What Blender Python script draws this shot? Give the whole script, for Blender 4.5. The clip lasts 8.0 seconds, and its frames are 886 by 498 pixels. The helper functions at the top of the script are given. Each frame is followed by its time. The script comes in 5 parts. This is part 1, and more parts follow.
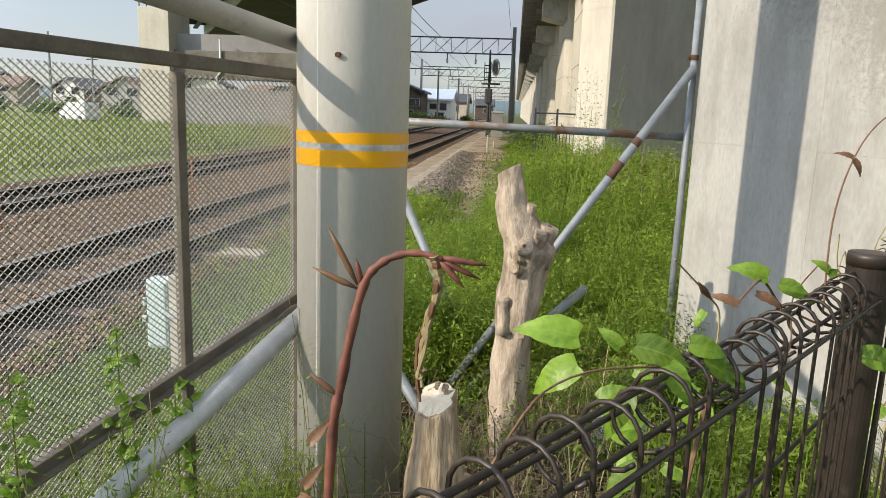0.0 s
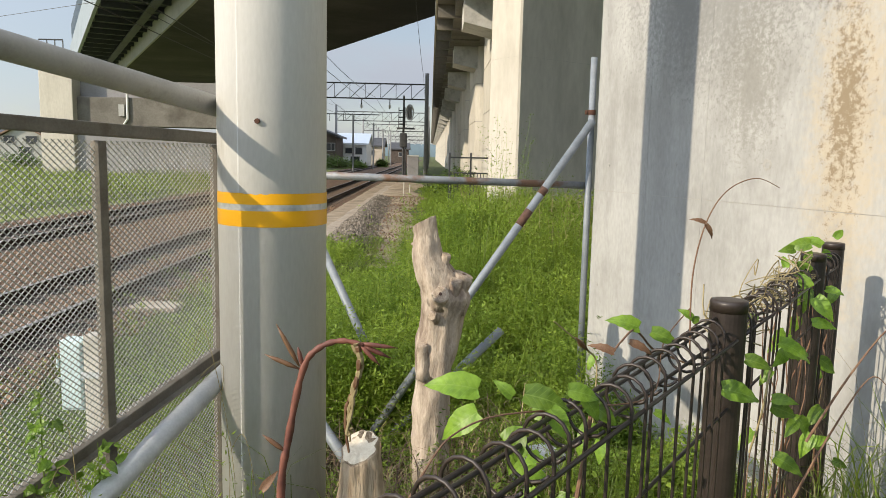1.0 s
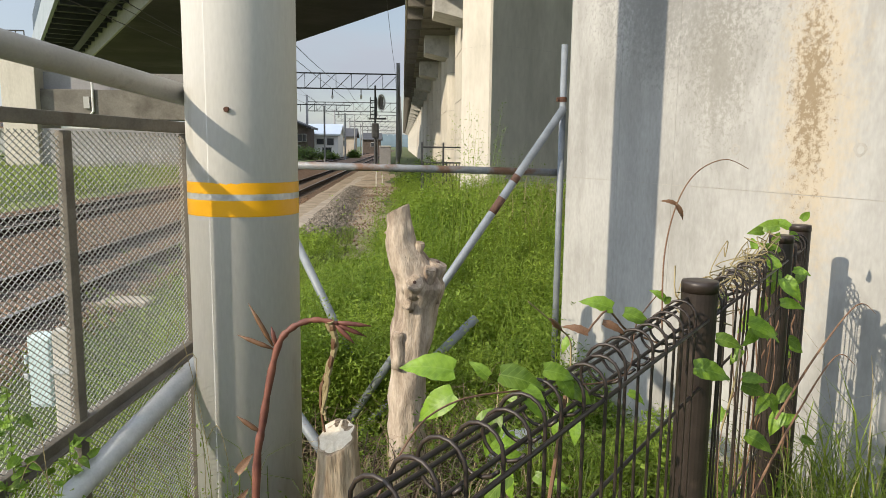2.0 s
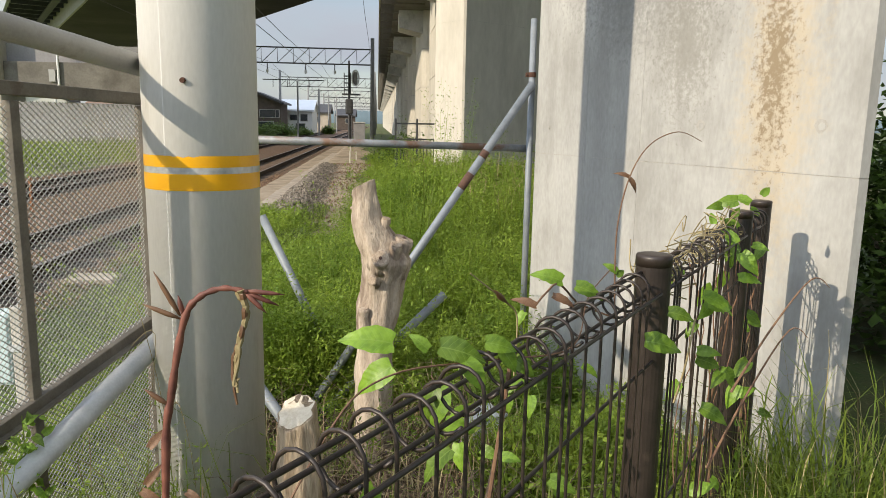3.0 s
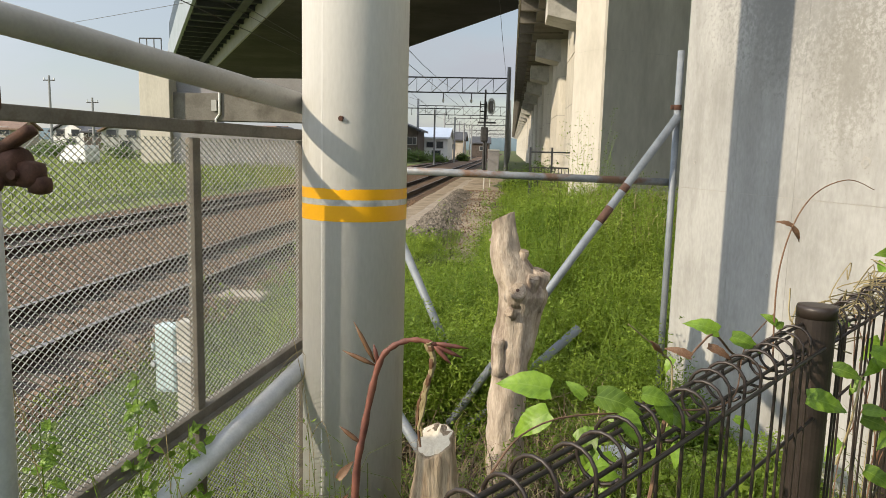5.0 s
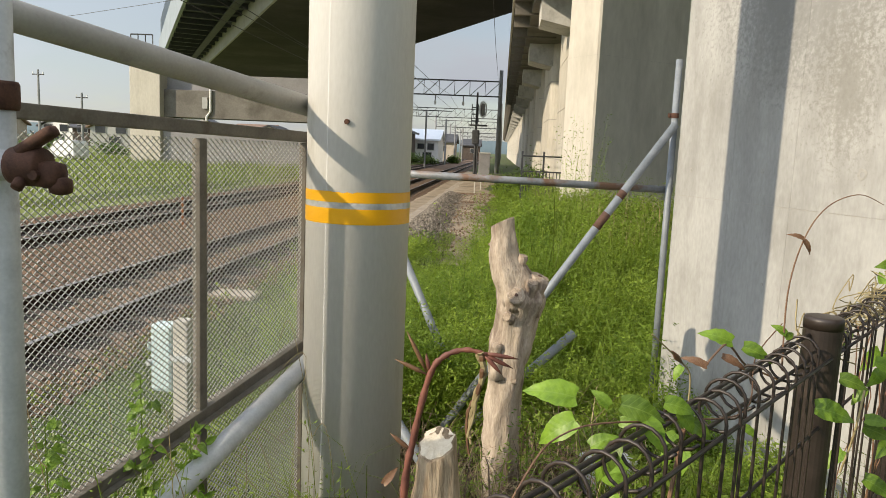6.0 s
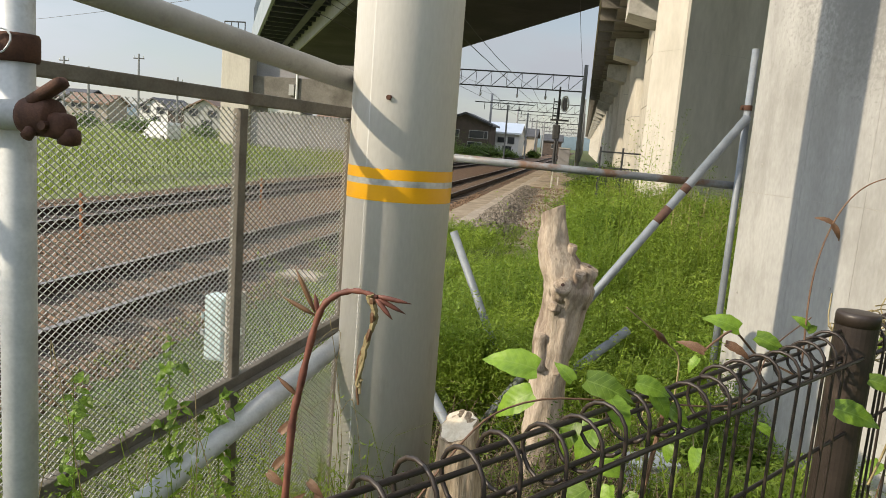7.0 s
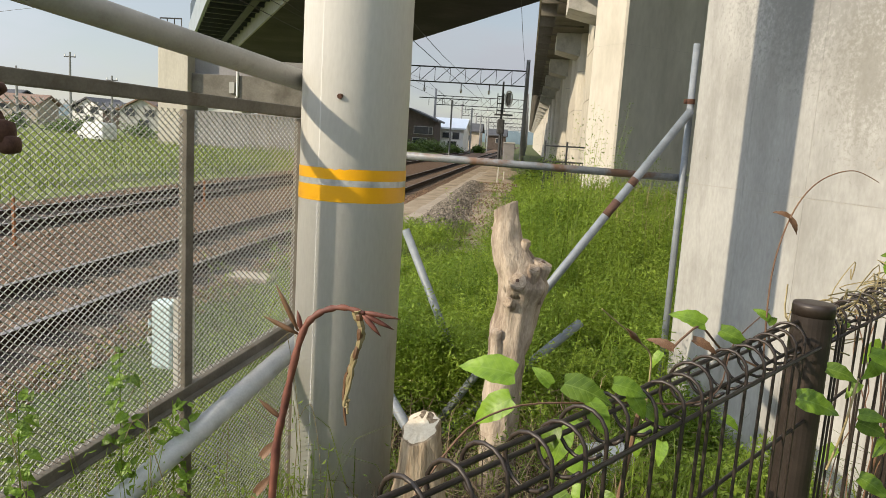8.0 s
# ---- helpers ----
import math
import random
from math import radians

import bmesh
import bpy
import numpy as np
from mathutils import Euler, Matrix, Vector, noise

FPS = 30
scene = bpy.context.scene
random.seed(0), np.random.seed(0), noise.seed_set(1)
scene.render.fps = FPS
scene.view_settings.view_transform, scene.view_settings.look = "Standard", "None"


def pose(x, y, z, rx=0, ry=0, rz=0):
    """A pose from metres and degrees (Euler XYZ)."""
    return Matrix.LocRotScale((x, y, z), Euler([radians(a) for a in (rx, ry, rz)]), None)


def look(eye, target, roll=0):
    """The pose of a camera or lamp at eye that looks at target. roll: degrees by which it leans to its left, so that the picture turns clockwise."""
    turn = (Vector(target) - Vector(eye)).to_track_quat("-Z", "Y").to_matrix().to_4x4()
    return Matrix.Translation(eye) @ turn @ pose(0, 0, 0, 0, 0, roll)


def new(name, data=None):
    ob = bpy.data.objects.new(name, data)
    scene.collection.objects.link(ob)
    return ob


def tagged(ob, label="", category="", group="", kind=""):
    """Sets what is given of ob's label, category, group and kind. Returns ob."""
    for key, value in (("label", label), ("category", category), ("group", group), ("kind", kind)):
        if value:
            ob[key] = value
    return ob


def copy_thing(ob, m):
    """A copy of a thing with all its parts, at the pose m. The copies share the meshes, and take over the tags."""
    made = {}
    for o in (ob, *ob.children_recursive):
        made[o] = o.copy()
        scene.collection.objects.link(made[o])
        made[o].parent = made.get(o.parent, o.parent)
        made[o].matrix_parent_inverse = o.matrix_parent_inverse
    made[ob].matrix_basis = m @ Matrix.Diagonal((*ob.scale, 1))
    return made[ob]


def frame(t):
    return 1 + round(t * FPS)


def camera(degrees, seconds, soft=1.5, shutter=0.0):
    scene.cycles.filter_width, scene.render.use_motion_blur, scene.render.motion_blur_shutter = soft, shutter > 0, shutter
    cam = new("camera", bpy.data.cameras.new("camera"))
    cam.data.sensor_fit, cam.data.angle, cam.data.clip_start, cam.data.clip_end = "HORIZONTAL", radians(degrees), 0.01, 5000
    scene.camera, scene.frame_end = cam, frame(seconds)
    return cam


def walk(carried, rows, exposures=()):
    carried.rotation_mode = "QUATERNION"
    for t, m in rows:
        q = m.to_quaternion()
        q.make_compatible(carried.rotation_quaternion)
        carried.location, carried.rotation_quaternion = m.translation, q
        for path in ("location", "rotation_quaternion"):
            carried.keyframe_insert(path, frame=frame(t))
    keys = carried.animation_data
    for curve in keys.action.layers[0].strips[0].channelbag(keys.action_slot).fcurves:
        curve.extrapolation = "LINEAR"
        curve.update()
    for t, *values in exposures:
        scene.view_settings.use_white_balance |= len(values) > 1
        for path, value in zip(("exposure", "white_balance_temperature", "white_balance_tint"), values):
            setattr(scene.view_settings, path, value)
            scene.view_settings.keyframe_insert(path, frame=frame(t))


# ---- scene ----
cam = camera(62.9, 8.0, soft=0.6)
PATH = [
    (0, (0.075, 0.036, 1.45), (-0.103, 1.992, 1.074), 2.1),
    (0.5, (0.084, -0.041, 1.474), (0.03, 1.932, 1.147), 2.0),
    (1, (0.086, -0.092, 1.506), (0.126, 1.891, 1.251), 1.3),
    (2.5, (0.087, -0.09, 1.49), (0.231, 1.88, 1.177), 0.9),
    (3, (0.127, -0.078, 1.487), (0.308, 1.884, 1.146), 1.1),
    (3.5, (0.093, -0.088, 1.517), (0.187, 1.883, 1.195), 0.9),
    (4, (0.035, -0.113, 1.526), (-0.03, 1.864, 1.231), 0.7),
    (4.5, (0.107, -0.1, 1.512), (-0.075, 1.871, 1.229), 0.9),
    (6, (0.045, -0.123, 1.523), (-0.102, 1.853, 1.253), 2.5),
    (6.5, (0.151, -0.081, 1.471), (-0.029, 1.891, 1.19), 3.2),
    (7, (0.169, -0.069, 1.485), (-0.183, 1.877, 1.184), 4.5),
    (7.5, (0.156, -0.048, 1.471), (-0.115, 1.909, 1.162), 3.1),
    (8, (0.139, -0.055, 1.491), (-0.07, 1.911, 1.189), 3.6),
]
walk(cam, [(t, look(eye, target, roll)) for t, eye, target, roll in PATH], exposures=[(0.0, 0.19, 6950, 10), (4.0, 0.15, 7100, 10), (6.0, 0.12, 7300, 10), (8.0, 0.14, 7300, 10)])

# ---- light ----
SUN_TO = Vector((-0.847, -0.532, 0)).normalized()
SUN_EL = radians(27)
to_sun = Vector((SUN_TO.x * math.cos(SUN_EL), SUN_TO.y * math.cos(SUN_EL), math.sin(SUN_EL)))
sun_data = bpy.data.lights.new("sun", "SUN")
sun_data.energy, sun_data.angle, sun_data.color = 4.2, radians(0.55), (1.0, 0.905, 0.76)
sun = new("sun", sun_data)
sun.matrix_world = look((0, 0, 30), Vector((0, 0, 30)) - to_sun)

world = bpy.data.worlds.new("sky")
scene.world = world
world.use_nodes = True
wn, wl = world.node_tree.nodes, world.node_tree.links
wn.clear()
sky = wn.new("ShaderNodeTexSky")
sky.sky_type, sky.sun_disc = "NISHITA", False
sky.sun_elevation, sky.sun_rotation = SUN_EL, math.atan2(to_sun.x, to_sun.y)
sky.air_density, sky.dust_density, sky.ozone_density = 1.0, 0.3, 1.6
bg = wn.new("ShaderNodeBackground")
bg.inputs["Strength"].default_value = 0.12
wout = wn.new("ShaderNodeOutputWorld")
wco = wn.new("ShaderNodeTexCoord")
wmap = wn.new("ShaderNodeMapping")
wmap.inputs["Scale"].default_value = (2.2, 2.2, 6.5)
wno = wn.new("ShaderNodeTexNoise")
wno.inputs["Scale"].default_value, wno.inputs["Detail"].default_value = 1.7, 7.0
wra = wn.new("ShaderNodeValToRGB")
wra.color_ramp.elements[0].position, wra.color_ramp.elements[1].position = 0.45, 0.64
wra.color_ramp.elements[0].color = (0.55, 0.55, 0.55, 1)
wmix = wn.new("ShaderNodeMix")
wmix.data_type = "RGBA"
# clouds grow brighter towards the zenith and round the sun
wsep = wn.new("ShaderNodeSeparateXYZ")
wup = wn.new("ShaderNodeMapRange")
wup.inputs["To Min"].default_value, wup.inputs["To Max"].default_value = 1.0, 2.4
wdot = wn.new("ShaderNodeVectorMath")
wdot.operation = "DOT_PRODUCT"
wdot.inputs[1].default_value = to_sun
wsun = wn.new("ShaderNodeMapRange")
wsun.inputs["From Min"].default_value, wsun.inputs["From Max"].default_value = -0.3, 1.0
wsun.inputs["To Min"].default_value, wsun.inputs["To Max"].default_value = 1.0, 2.3
wboth = wn.new("ShaderNodeMath")
wboth.operation = "MULTIPLY"
wcloud = wn.new("ShaderNodeVectorMath")
wcloud.operation = "SCALE"
wcloud.inputs[0].default_value = (3.1, 3.5, 4.25)
wl.new(wco.outputs["Generated"], wsep.inputs["Vector"])
wl.new(wsep.outputs["Z"], wup.inputs["Value"])
wl.new(wco.outputs["Generated"], wdot.inputs[0])
wl.new(wdot.outputs["Value"], wsun.inputs["Value"])
wl.new(wup.outputs["Result"], wboth.inputs[0])
wl.new(wsun.outputs["Result"], wboth.inputs[1])
wl.new(wboth.outputs["Value"], wcloud.inputs["Scale"])
wl.new(wcloud.outputs["Vector"], wmix.inputs["B"])
wl.new(wco.outputs["Generated"], wmap.inputs["Vector"])
wl.new(wmap.outputs["Vector"], wno.inputs["Vector"])
wl.new(wno.outputs["Fac"], wra.inputs["Fac"])
wl.new(wra.outputs["Color"], wmix.inputs["Factor"])
wl.new(sky.outputs["Color"], wmix.inputs["A"])
wl.new(wmix.outputs["Result"], bg.inputs["Color"])
wl.new(bg.outputs["Background"], wout.inputs["Surface"])


# ---- materials ----
def rgb(c):
    return (c[0], c[1], c[2], 1)


def material(name, low, high, scale=8.0, rough=0.8, metal=0.0, bump=0.2, fine=90.0, stain=None, stain_scale=1.5, stain_at=(0.5, 0.7), per_object=0.0, per_island=0.0, bump_distance=0.01, stretch=(1, 1, 1), translucent=0.0):
    """Colour that runs from low to high by coarse and fine noise, with stains, fine relief and variation from piece to piece."""
    m = bpy.data.materials.new(name)
    m.use_nodes = True
    n, l = m.node_tree.nodes, m.node_tree.links
    b = n["Principled BSDF"]
    b.inputs["Roughness"].default_value, b.inputs["Metallic"].default_value = rough, metal
    co = n.new("ShaderNodeTexCoord")
    mp = n.new("ShaderNodeMapping")
    mp.inputs["Scale"].default_value = stretch
    l.new(co.outputs["Object"], mp.inputs["Vector"])
    coarse = n.new("ShaderNodeTexNoise")
    coarse.inputs["Scale"].default_value, coarse.inputs["Detail"].default_value = scale, 6.0
    finer = n.new("ShaderNodeTexNoise")
    finer.inputs["Scale"].default_value, finer.inputs["Detail"].default_value = fine, 4.0
    l.new(mp.outputs["Vector"], coarse.inputs["Vector"])
    l.new(mp.outputs["Vector"], finer.inputs["Vector"])
    mean = n.new("ShaderNodeMath")
    mean.operation = "MULTIPLY_ADD"
    mean.inputs[1].default_value = 0.35
    l.new(finer.outputs["Fac"], mean.inputs[0])
    half = n.new("ShaderNodeMath")
    half.operation = "MULTIPLY"
    half.inputs[1].default_value = 0.65
    l.new(coarse.outputs["Fac"], half.inputs[0])
    l.new(half.outputs["Value"], mean.inputs[2])
    ramp = n.new("ShaderNodeValToRGB")
    ramp.color_ramp.elements[0].position, ramp.color_ramp.elements[1].position = 0.33, 0.67
    ramp.color_ramp.elements[0].color, ramp.color_ramp.elements[1].color = rgb(low), rgb(high)
    l.new(mean.outputs["Value"], ramp.inputs["Fac"])
    colour = ramp.outputs["Color"]
    if stain:
        st = n.new("ShaderNodeTexNoise")
        st.inputs["Scale"].default_value, st.inputs["Detail"].default_value = stain_scale, 8.0
        st.inputs["Roughness"].default_value = 0.65
        l.new(mp.outputs["Vector"], st.inputs["Vector"])
        sr = n.new("ShaderNodeValToRGB")
        sr.color_ramp.elements[0].position, sr.color_ramp.elements[1].position = stain_at
        l.new(st.outputs["Fac"], sr.inputs["Fac"])
        mx = n.new("ShaderNodeMix")
        mx.data_type = "RGBA"
        mx.inputs["B"].default_value = rgb(stain)
        l.new(sr.outputs["Color"], mx.inputs["Factor"])
        l.new(colour, mx.inputs["A"])
        colour = mx.outputs["Result"]
    if per_object or per_island:
        if per_object:
            info = n.new("ShaderNodeObjectInfo").outputs["Random"]
        else:
            info = n.new("ShaderNodeNewGeometry").outputs["Random Per Island"]
        amount = per_object or per_island
        mr = n.new("ShaderNodeMapRange")
        mr.inputs["To Min"].default_value, mr.inputs["To Max"].default_value = 1 - amount, 1 + amount
        l.new(info, mr.inputs["Value"])
        hs = n.new("ShaderNodeHueSaturation")
        l.new(mr.outputs["Result"], hs.inputs["Value"])
        l.new(colour, hs.inputs["Color"])
        colour = hs.outputs["Color"]
    l.new(colour, b.inputs["Base Color"])
    if bump:
        bp = n.new("ShaderNodeBump")
        bp.inputs["Strength"].default_value, bp.inputs["Distance"].default_value = bump, bump_distance
        l.new(mean.outputs["Value"], bp.inputs["Height"])
        l.new(bp.outputs["Normal"], b.inputs["Normal"])
    if translucent:
        out = n["Material Output"]
        tr = n.new("ShaderNodeBsdfTranslucent")
        l.new(colour, tr.inputs["Color"])
        ms = n.new("ShaderNodeMixShader")
        ms.inputs["Fac"].default_value = translucent
        l.new(b.outputs["BSDF"], ms.inputs[1])
        l.new(tr.outputs["BSDF"], ms.inputs[2])
        l.new(ms.outputs["Shader"], out.inputs["Surface"])
    return m


M_CONC = material("pale_concrete", (0.30, 0.29, 0.265), (0.47, 0.455, 0.42), 1.6, 0.9, bump=0.25, fine=60, stain=(0.27, 0.21, 0.13), stain_scale=1.1, stain_at=(0.54, 0.72), bump_distance=0.006)
M_CONC2 = material("viaduct_concrete", (0.43, 0.40, 0.345), (0.60, 0.565, 0.49), 0.35, 0.9, bump=0.15, fine=9, stain=(0.30, 0.27, 0.22), stain_scale=0.5, stretch=(1, 1, 0.35), stain_at=(0.5, 0.8))
M_PIER = material("stained_concrete", (0.29, 0.287, 0.272), (0.445, 0.44, 0.42), 2.6, 0.9, bump=0.35, fine=60, stain=(0.25, 0.243, 0.225), stain_scale=3.6, stain_at=(0.48, 0.70), bump_distance=0.006, stretch=(1, 1, 0.4))


def rust_stain(m, at, reach, colour, fine=14.0, sharp=(-0.35, -0.95), most=0.72):
    """A brown water stain with ragged edges on a face, about a place in the thing's own metres."""
    n, l = m.node_tree.nodes, m.node_tree.links
    b = n["Principled BSDF"]
    old = b.inputs["Base Color"].links[0].from_socket
    co = n.new("ShaderNodeTexCoord")
    off = n.new("ShaderNodeMapping")
    off.inputs["Location"].default_value = [-a / r for a, r in zip(at, reach)]
    off.inputs["Scale"].default_value = [1 / r for r in reach]
    l.new(co.outputs["Object"], off.inputs["Vector"])
    length = n.new("ShaderNodeVectorMath")
    length.operation = "LENGTH"
    l.new(off.outputs["Vector"], length.inputs[0])
    no = n.new("ShaderNodeTexNoise")
    no.inputs["Scale"].default_value, no.inputs["Detail"].default_value, no.inputs["Roughness"].default_value = fine, 10.0, 0.8
    l.new(co.outputs["Object"], no.inputs["Vector"])
    add = n.new("ShaderNodeMath")
    add.operation = "MULTIPLY_ADD"
    add.inputs[1].default_value = -2.4
    l.new(no.outputs["Fac"], add.inputs[0])
    l.new(length.outputs["Value"], add.inputs[2])
    mr = n.new("ShaderNodeMapRange")
    mr.inputs["From Min"].default_value, mr.inputs["From Max"].default_value = sharp
    mr.inputs["To Min"].default_value, mr.inputs["To Max"].default_value = 0.0, most
    l.new(add.outputs["Value"], mr.inputs["Value"])
    mx = n.new("ShaderNodeMix")
    mx.data_type = "RGBA"
    mx.inputs["B"].default_value = rgb(colour)
    l.new(mr.outputs["Result"], mx.inputs["Factor"])
    l.new(old, mx.inputs["A"])
    l.new(mx.outputs["Result"], b.inputs["Base Color"])


rust_stain(M_PIER, (0.9, 0, 2.3), (1.5, 1.0, 1.1), (0.205, 0.202, 0.19), 40.0, (-0.76, -1.0), 0.62)
rust_stain(M_PIER, (0.72, 0, 2.3), (0.28, 1.0, 0.6), (0.19, 0.187, 0.178), 30.0)
rust_stain(M_PIER, (1.15, 0, 1.85), (0.45, 1.0, 0.85), (0.22, 0.21, 0.185), 40.0, (-0.80, -1.05), 0.6)
rust_stain(M_PIER, (1.63, 0, 1.62), (0.25, 1.0, 0.95), (0.47, 0.385, 0.265), 16.0, (-0.35, -0.95), 0.65)
rust_stain(M_PIER, (1.61, 0, 1.72), (0.27, 1.0, 1.15), (0.20, 0.145, 0.082), 34.0, (-0.90, -1.10), 0.8)
rust_stain(M_PIER, (1.57, 0, 2.35), (0.40, 1.0, 0.62), (0.13, 0.105, 0.076), 36.0, (-0.76, -1.02), 0.8)
# Girder concrete with the shade under the bridge put into its colour.
M_SHADESOFFIT = material("shade_dark_soffit", (0.022, 0.02, 0.019), (0.042, 0.037, 0.036), 0.4, 0.92, bump=0.15, fine=9, stain=(0.07, 0.065, 0.06), stain_scale=0.25)
# Stained concrete, toned darker overall to carry the shade below the deck.
M_SHADEUNDER = material("shade_toned_underside", (0.13, 0.12, 0.105), (0.22, 0.205, 0.18), 0.4, 0.92, bump=0.15, fine=9, stain=(0.10, 0.09, 0.075), stain_scale=0.5)
M_WHITEC = material("corbel_concrete", (0.44, 0.43, 0.405), (0.60, 0.59, 0.56), 0.8, 0.9, bump=0.15, fine=12, stain=(0.24, 0.23, 0.21), stain_scale=0.9, stain_at=(0.52, 0.75))
M_JOINT = material("joint_shadow", (0.28, 0.27, 0.245), (0.40, 0.385, 0.355), 4, 0.95)
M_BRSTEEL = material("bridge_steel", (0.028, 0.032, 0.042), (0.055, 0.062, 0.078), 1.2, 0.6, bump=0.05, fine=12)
M_FASCIA = material("fascia_paint", (0.23, 0.275, 0.31), (0.31, 0.355, 0.39), 0.8, 0.6, bump=0.05, fine=12)
M_POLE = material("pole_paint", (0.56, 0.552, 0.525), (0.675, 0.665, 0.635), 2.5, 0.55, bump=0.04, fine=120, stain=(0.36, 0.34, 0.29), stain_scale=5, stain_at=(0.58, 0.8), stretch=(1, 1, 0.25))
M_RAILP = material("weathered_rail_paint", (0.31, 0.305, 0.29), (0.43, 0.425, 0.405), 6, 0.6, 0, 0.08, 120, stain=(0.20, 0.18, 0.15), stain_scale=9, stain_at=(0.56, 0.74))
M_GALV = material("galvanised_steel", (0.46, 0.49, 0.505), (0.63, 0.655, 0.67), 18, 0.5, 0.1, 0.06, 140, stain=(0.25, 0.24, 0.22), stain_scale=6, stain_at=(0.58, 0.74))
M_GALVB = material("blue_grey_pipe", (0.15, 0.165, 0.18), (0.27, 0.29, 0.31), 14, 0.55, 0.15, 0.06, 140, stain=(0.17, 0.10, 0.065), stain_scale=4.5, stain_at=(0.49, 0.60))
M_GALVC = material("plain_blue_grey_pipe", (0.16, 0.185, 0.21), (0.26, 0.285, 0.31), 14, 0.55, 0.15, 0.06, 140)
M_WALLG = material("grey_wall_panels", (0.22, 0.215, 0.22), (0.30, 0.295, 0.30), 0.8, 0.9, 0, 0.1, 9)
M_VERGE = material("thin_bank_grass", (0.065, 0.10, 0.02), (0.15, 0.19, 0.045), 3, 0.6, 0, 0, 20, per_island=0.45, translucent=0.3)
M_FRAME = material("weathered_fence_steel", (0.115, 0.102, 0.082), (0.21, 0.188, 0.155), 12, 0.65, 0.15, 0.12, 150, stain=(0.11, 0.085, 0.06), stain_scale=9, stain_at=(0.55, 0.7))
M_MESH = material("galvanised_mesh", (0.40, 0.40, 0.385), (0.56, 0.56, 0.54), 40, 0.5, 0.3, 0.0, 200)
M_BROWN = material("brown_coated_steel", (0.019, 0.0135, 0.011), (0.040, 0.029, 0.024), 25, 0.42, 0.0, 0.08, 220, stain=(0.07, 0.05, 0.04), stain_scale=14, stain_at=(0.60, 0.74))
M_RUST = material("rusty_clamp", (0.045, 0.02, 0.013), (0.115, 0.052, 0.032), 40, 0.85, 0.1, 0.5, 260, bump_distance=0.004)
M_RUSTP = material("rust_patch", (0.06, 0.032, 0.024), (0.13, 0.07, 0.05), 50, 0.9, 0.0, 0.4, 260, bump_distance=0.003)
M_YELLOW = material("yellow_tape", (0.80, 0.38, 0.004), (0.86, 0.43, 0.008), 7, 0.35, 0, 0.05, 90)
M_SILVER = material("reflective_tape", (0.36, 0.36, 0.35), (0.62, 0.62, 0.60), 22, 0.35, 0.3, 0.05, 60)
M_BARK = material("barkless_wood", (0.25, 0.20, 0.155), (0.58, 0.49, 0.395), 22, 0.88, 0, 1.0, 150, stain=(0.12, 0.078, 0.055), stain_scale=9, stain_at=(0.50, 0.66), bump_distance=0.012, stretch=(1, 1, 0.28))
M_SPLINT = material("splintered_wood", (0.22, 0.15, 0.09), (0.62, 0.49, 0.34), 34, 0.9, 0, 1.0, 160, stain=(0.10, 0.06, 0.035), stain_scale=16, stain_at=(0.54, 0.66), bump_distance=0.012, stretch=(1, 1, 0.16))
M_HEAP = material("grey_crushed_stone", (0.10, 0.085, 0.068), (0.27, 0.235, 0.195), 7, 0.95, 0, 0.3, 40, per_island=0.5)
M_CUTW = material("weathered_cut", (0.22, 0.165, 0.12), (0.48, 0.39, 0.30), 40, 0.9, 0, 0.4, 160)
M_CUT = material("sawn_wood", (0.58, 0.48, 0.34), (0.80, 0.72, 0.58), 30, 0.85, 0, 0.3, 160)
M_RAIL = material("rusty_rail", (0.028, 0.016, 0.011), (0.06, 0.036, 0.026), 10, 0.8, 0.1, 0.2, 90)
M_RAILTOP = material("worn_rail_head", (0.20, 0.18, 0.17), (0.36, 0.33, 0.31), 12, 0.4, 0.7, 0.02)
M_SLEEPER = material("sleeper_concrete", (0.095, 0.064, 0.045), (0.175, 0.125, 0.09), 9, 0.92, 0, 0.3, 60, per_object=0.15)
M_BALLAST = material("ballast", (0.085, 0.05, 0.031), (0.21, 0.13, 0.08), 11, 0.95, 0, 1.0, 26, stain=(0.08, 0.055, 0.04), stain_scale=20, stain_at=(0.5, 0.62), bump_distance=0.05)
M_STONE = material("ballast_stone", (0.10, 0.06, 0.037), (0.26, 0.17, 0.11), 7, 0.95, 0, 0.3, 40, per_island=0.45)
M_GROUND = material("weedy_soil", (0.045, 0.055, 0.018), (0.12, 0.115, 0.045), 1.7, 0.97, 0, 0.6, 24, stain=(0.06, 0.095, 0.02), stain_scale=0.7, stain_at=(0.42, 0.56), bump_distance=0.04)
M_FARGRASS = material("meadow_grass", (0.11, 0.14, 0.03), (0.22, 0.26, 0.07), 0.9, 0.95, 0, 0.8, 14, stain=(0.20, 0.21, 0.07), stain_scale=0.25, stain_at=(0.5, 0.7), bump_distance=0.08)
M_SAND = material("sandy_path", (0.24, 0.19, 0.135), (0.42, 0.35, 0.265), 2.2, 0.97, 0, 0.6, 30, stain=(0.16, 0.125, 0.085), stain_scale=1.2, bump_distance=0.03)
M_TROUGH = material("trough_concrete", (0.30, 0.25, 0.20), (0.46, 0.40, 0.33), 5, 0.93, 0, 0.3, 50, per_object=0.12)
M_GRASS = material("fresh_grass", (0.105, 0.165, 0.02), (0.29, 0.37, 0.05), 3, 0.55, 0, 0, 20, per_island=0.4, translucent=0.45)
M_HERB = material("herb_leaves", (0.105, 0.195, 0.02), (0.32, 0.43, 0.055), 1.4, 0.6, 0, 0, 9, per_island=0.25, translucent=0.45)
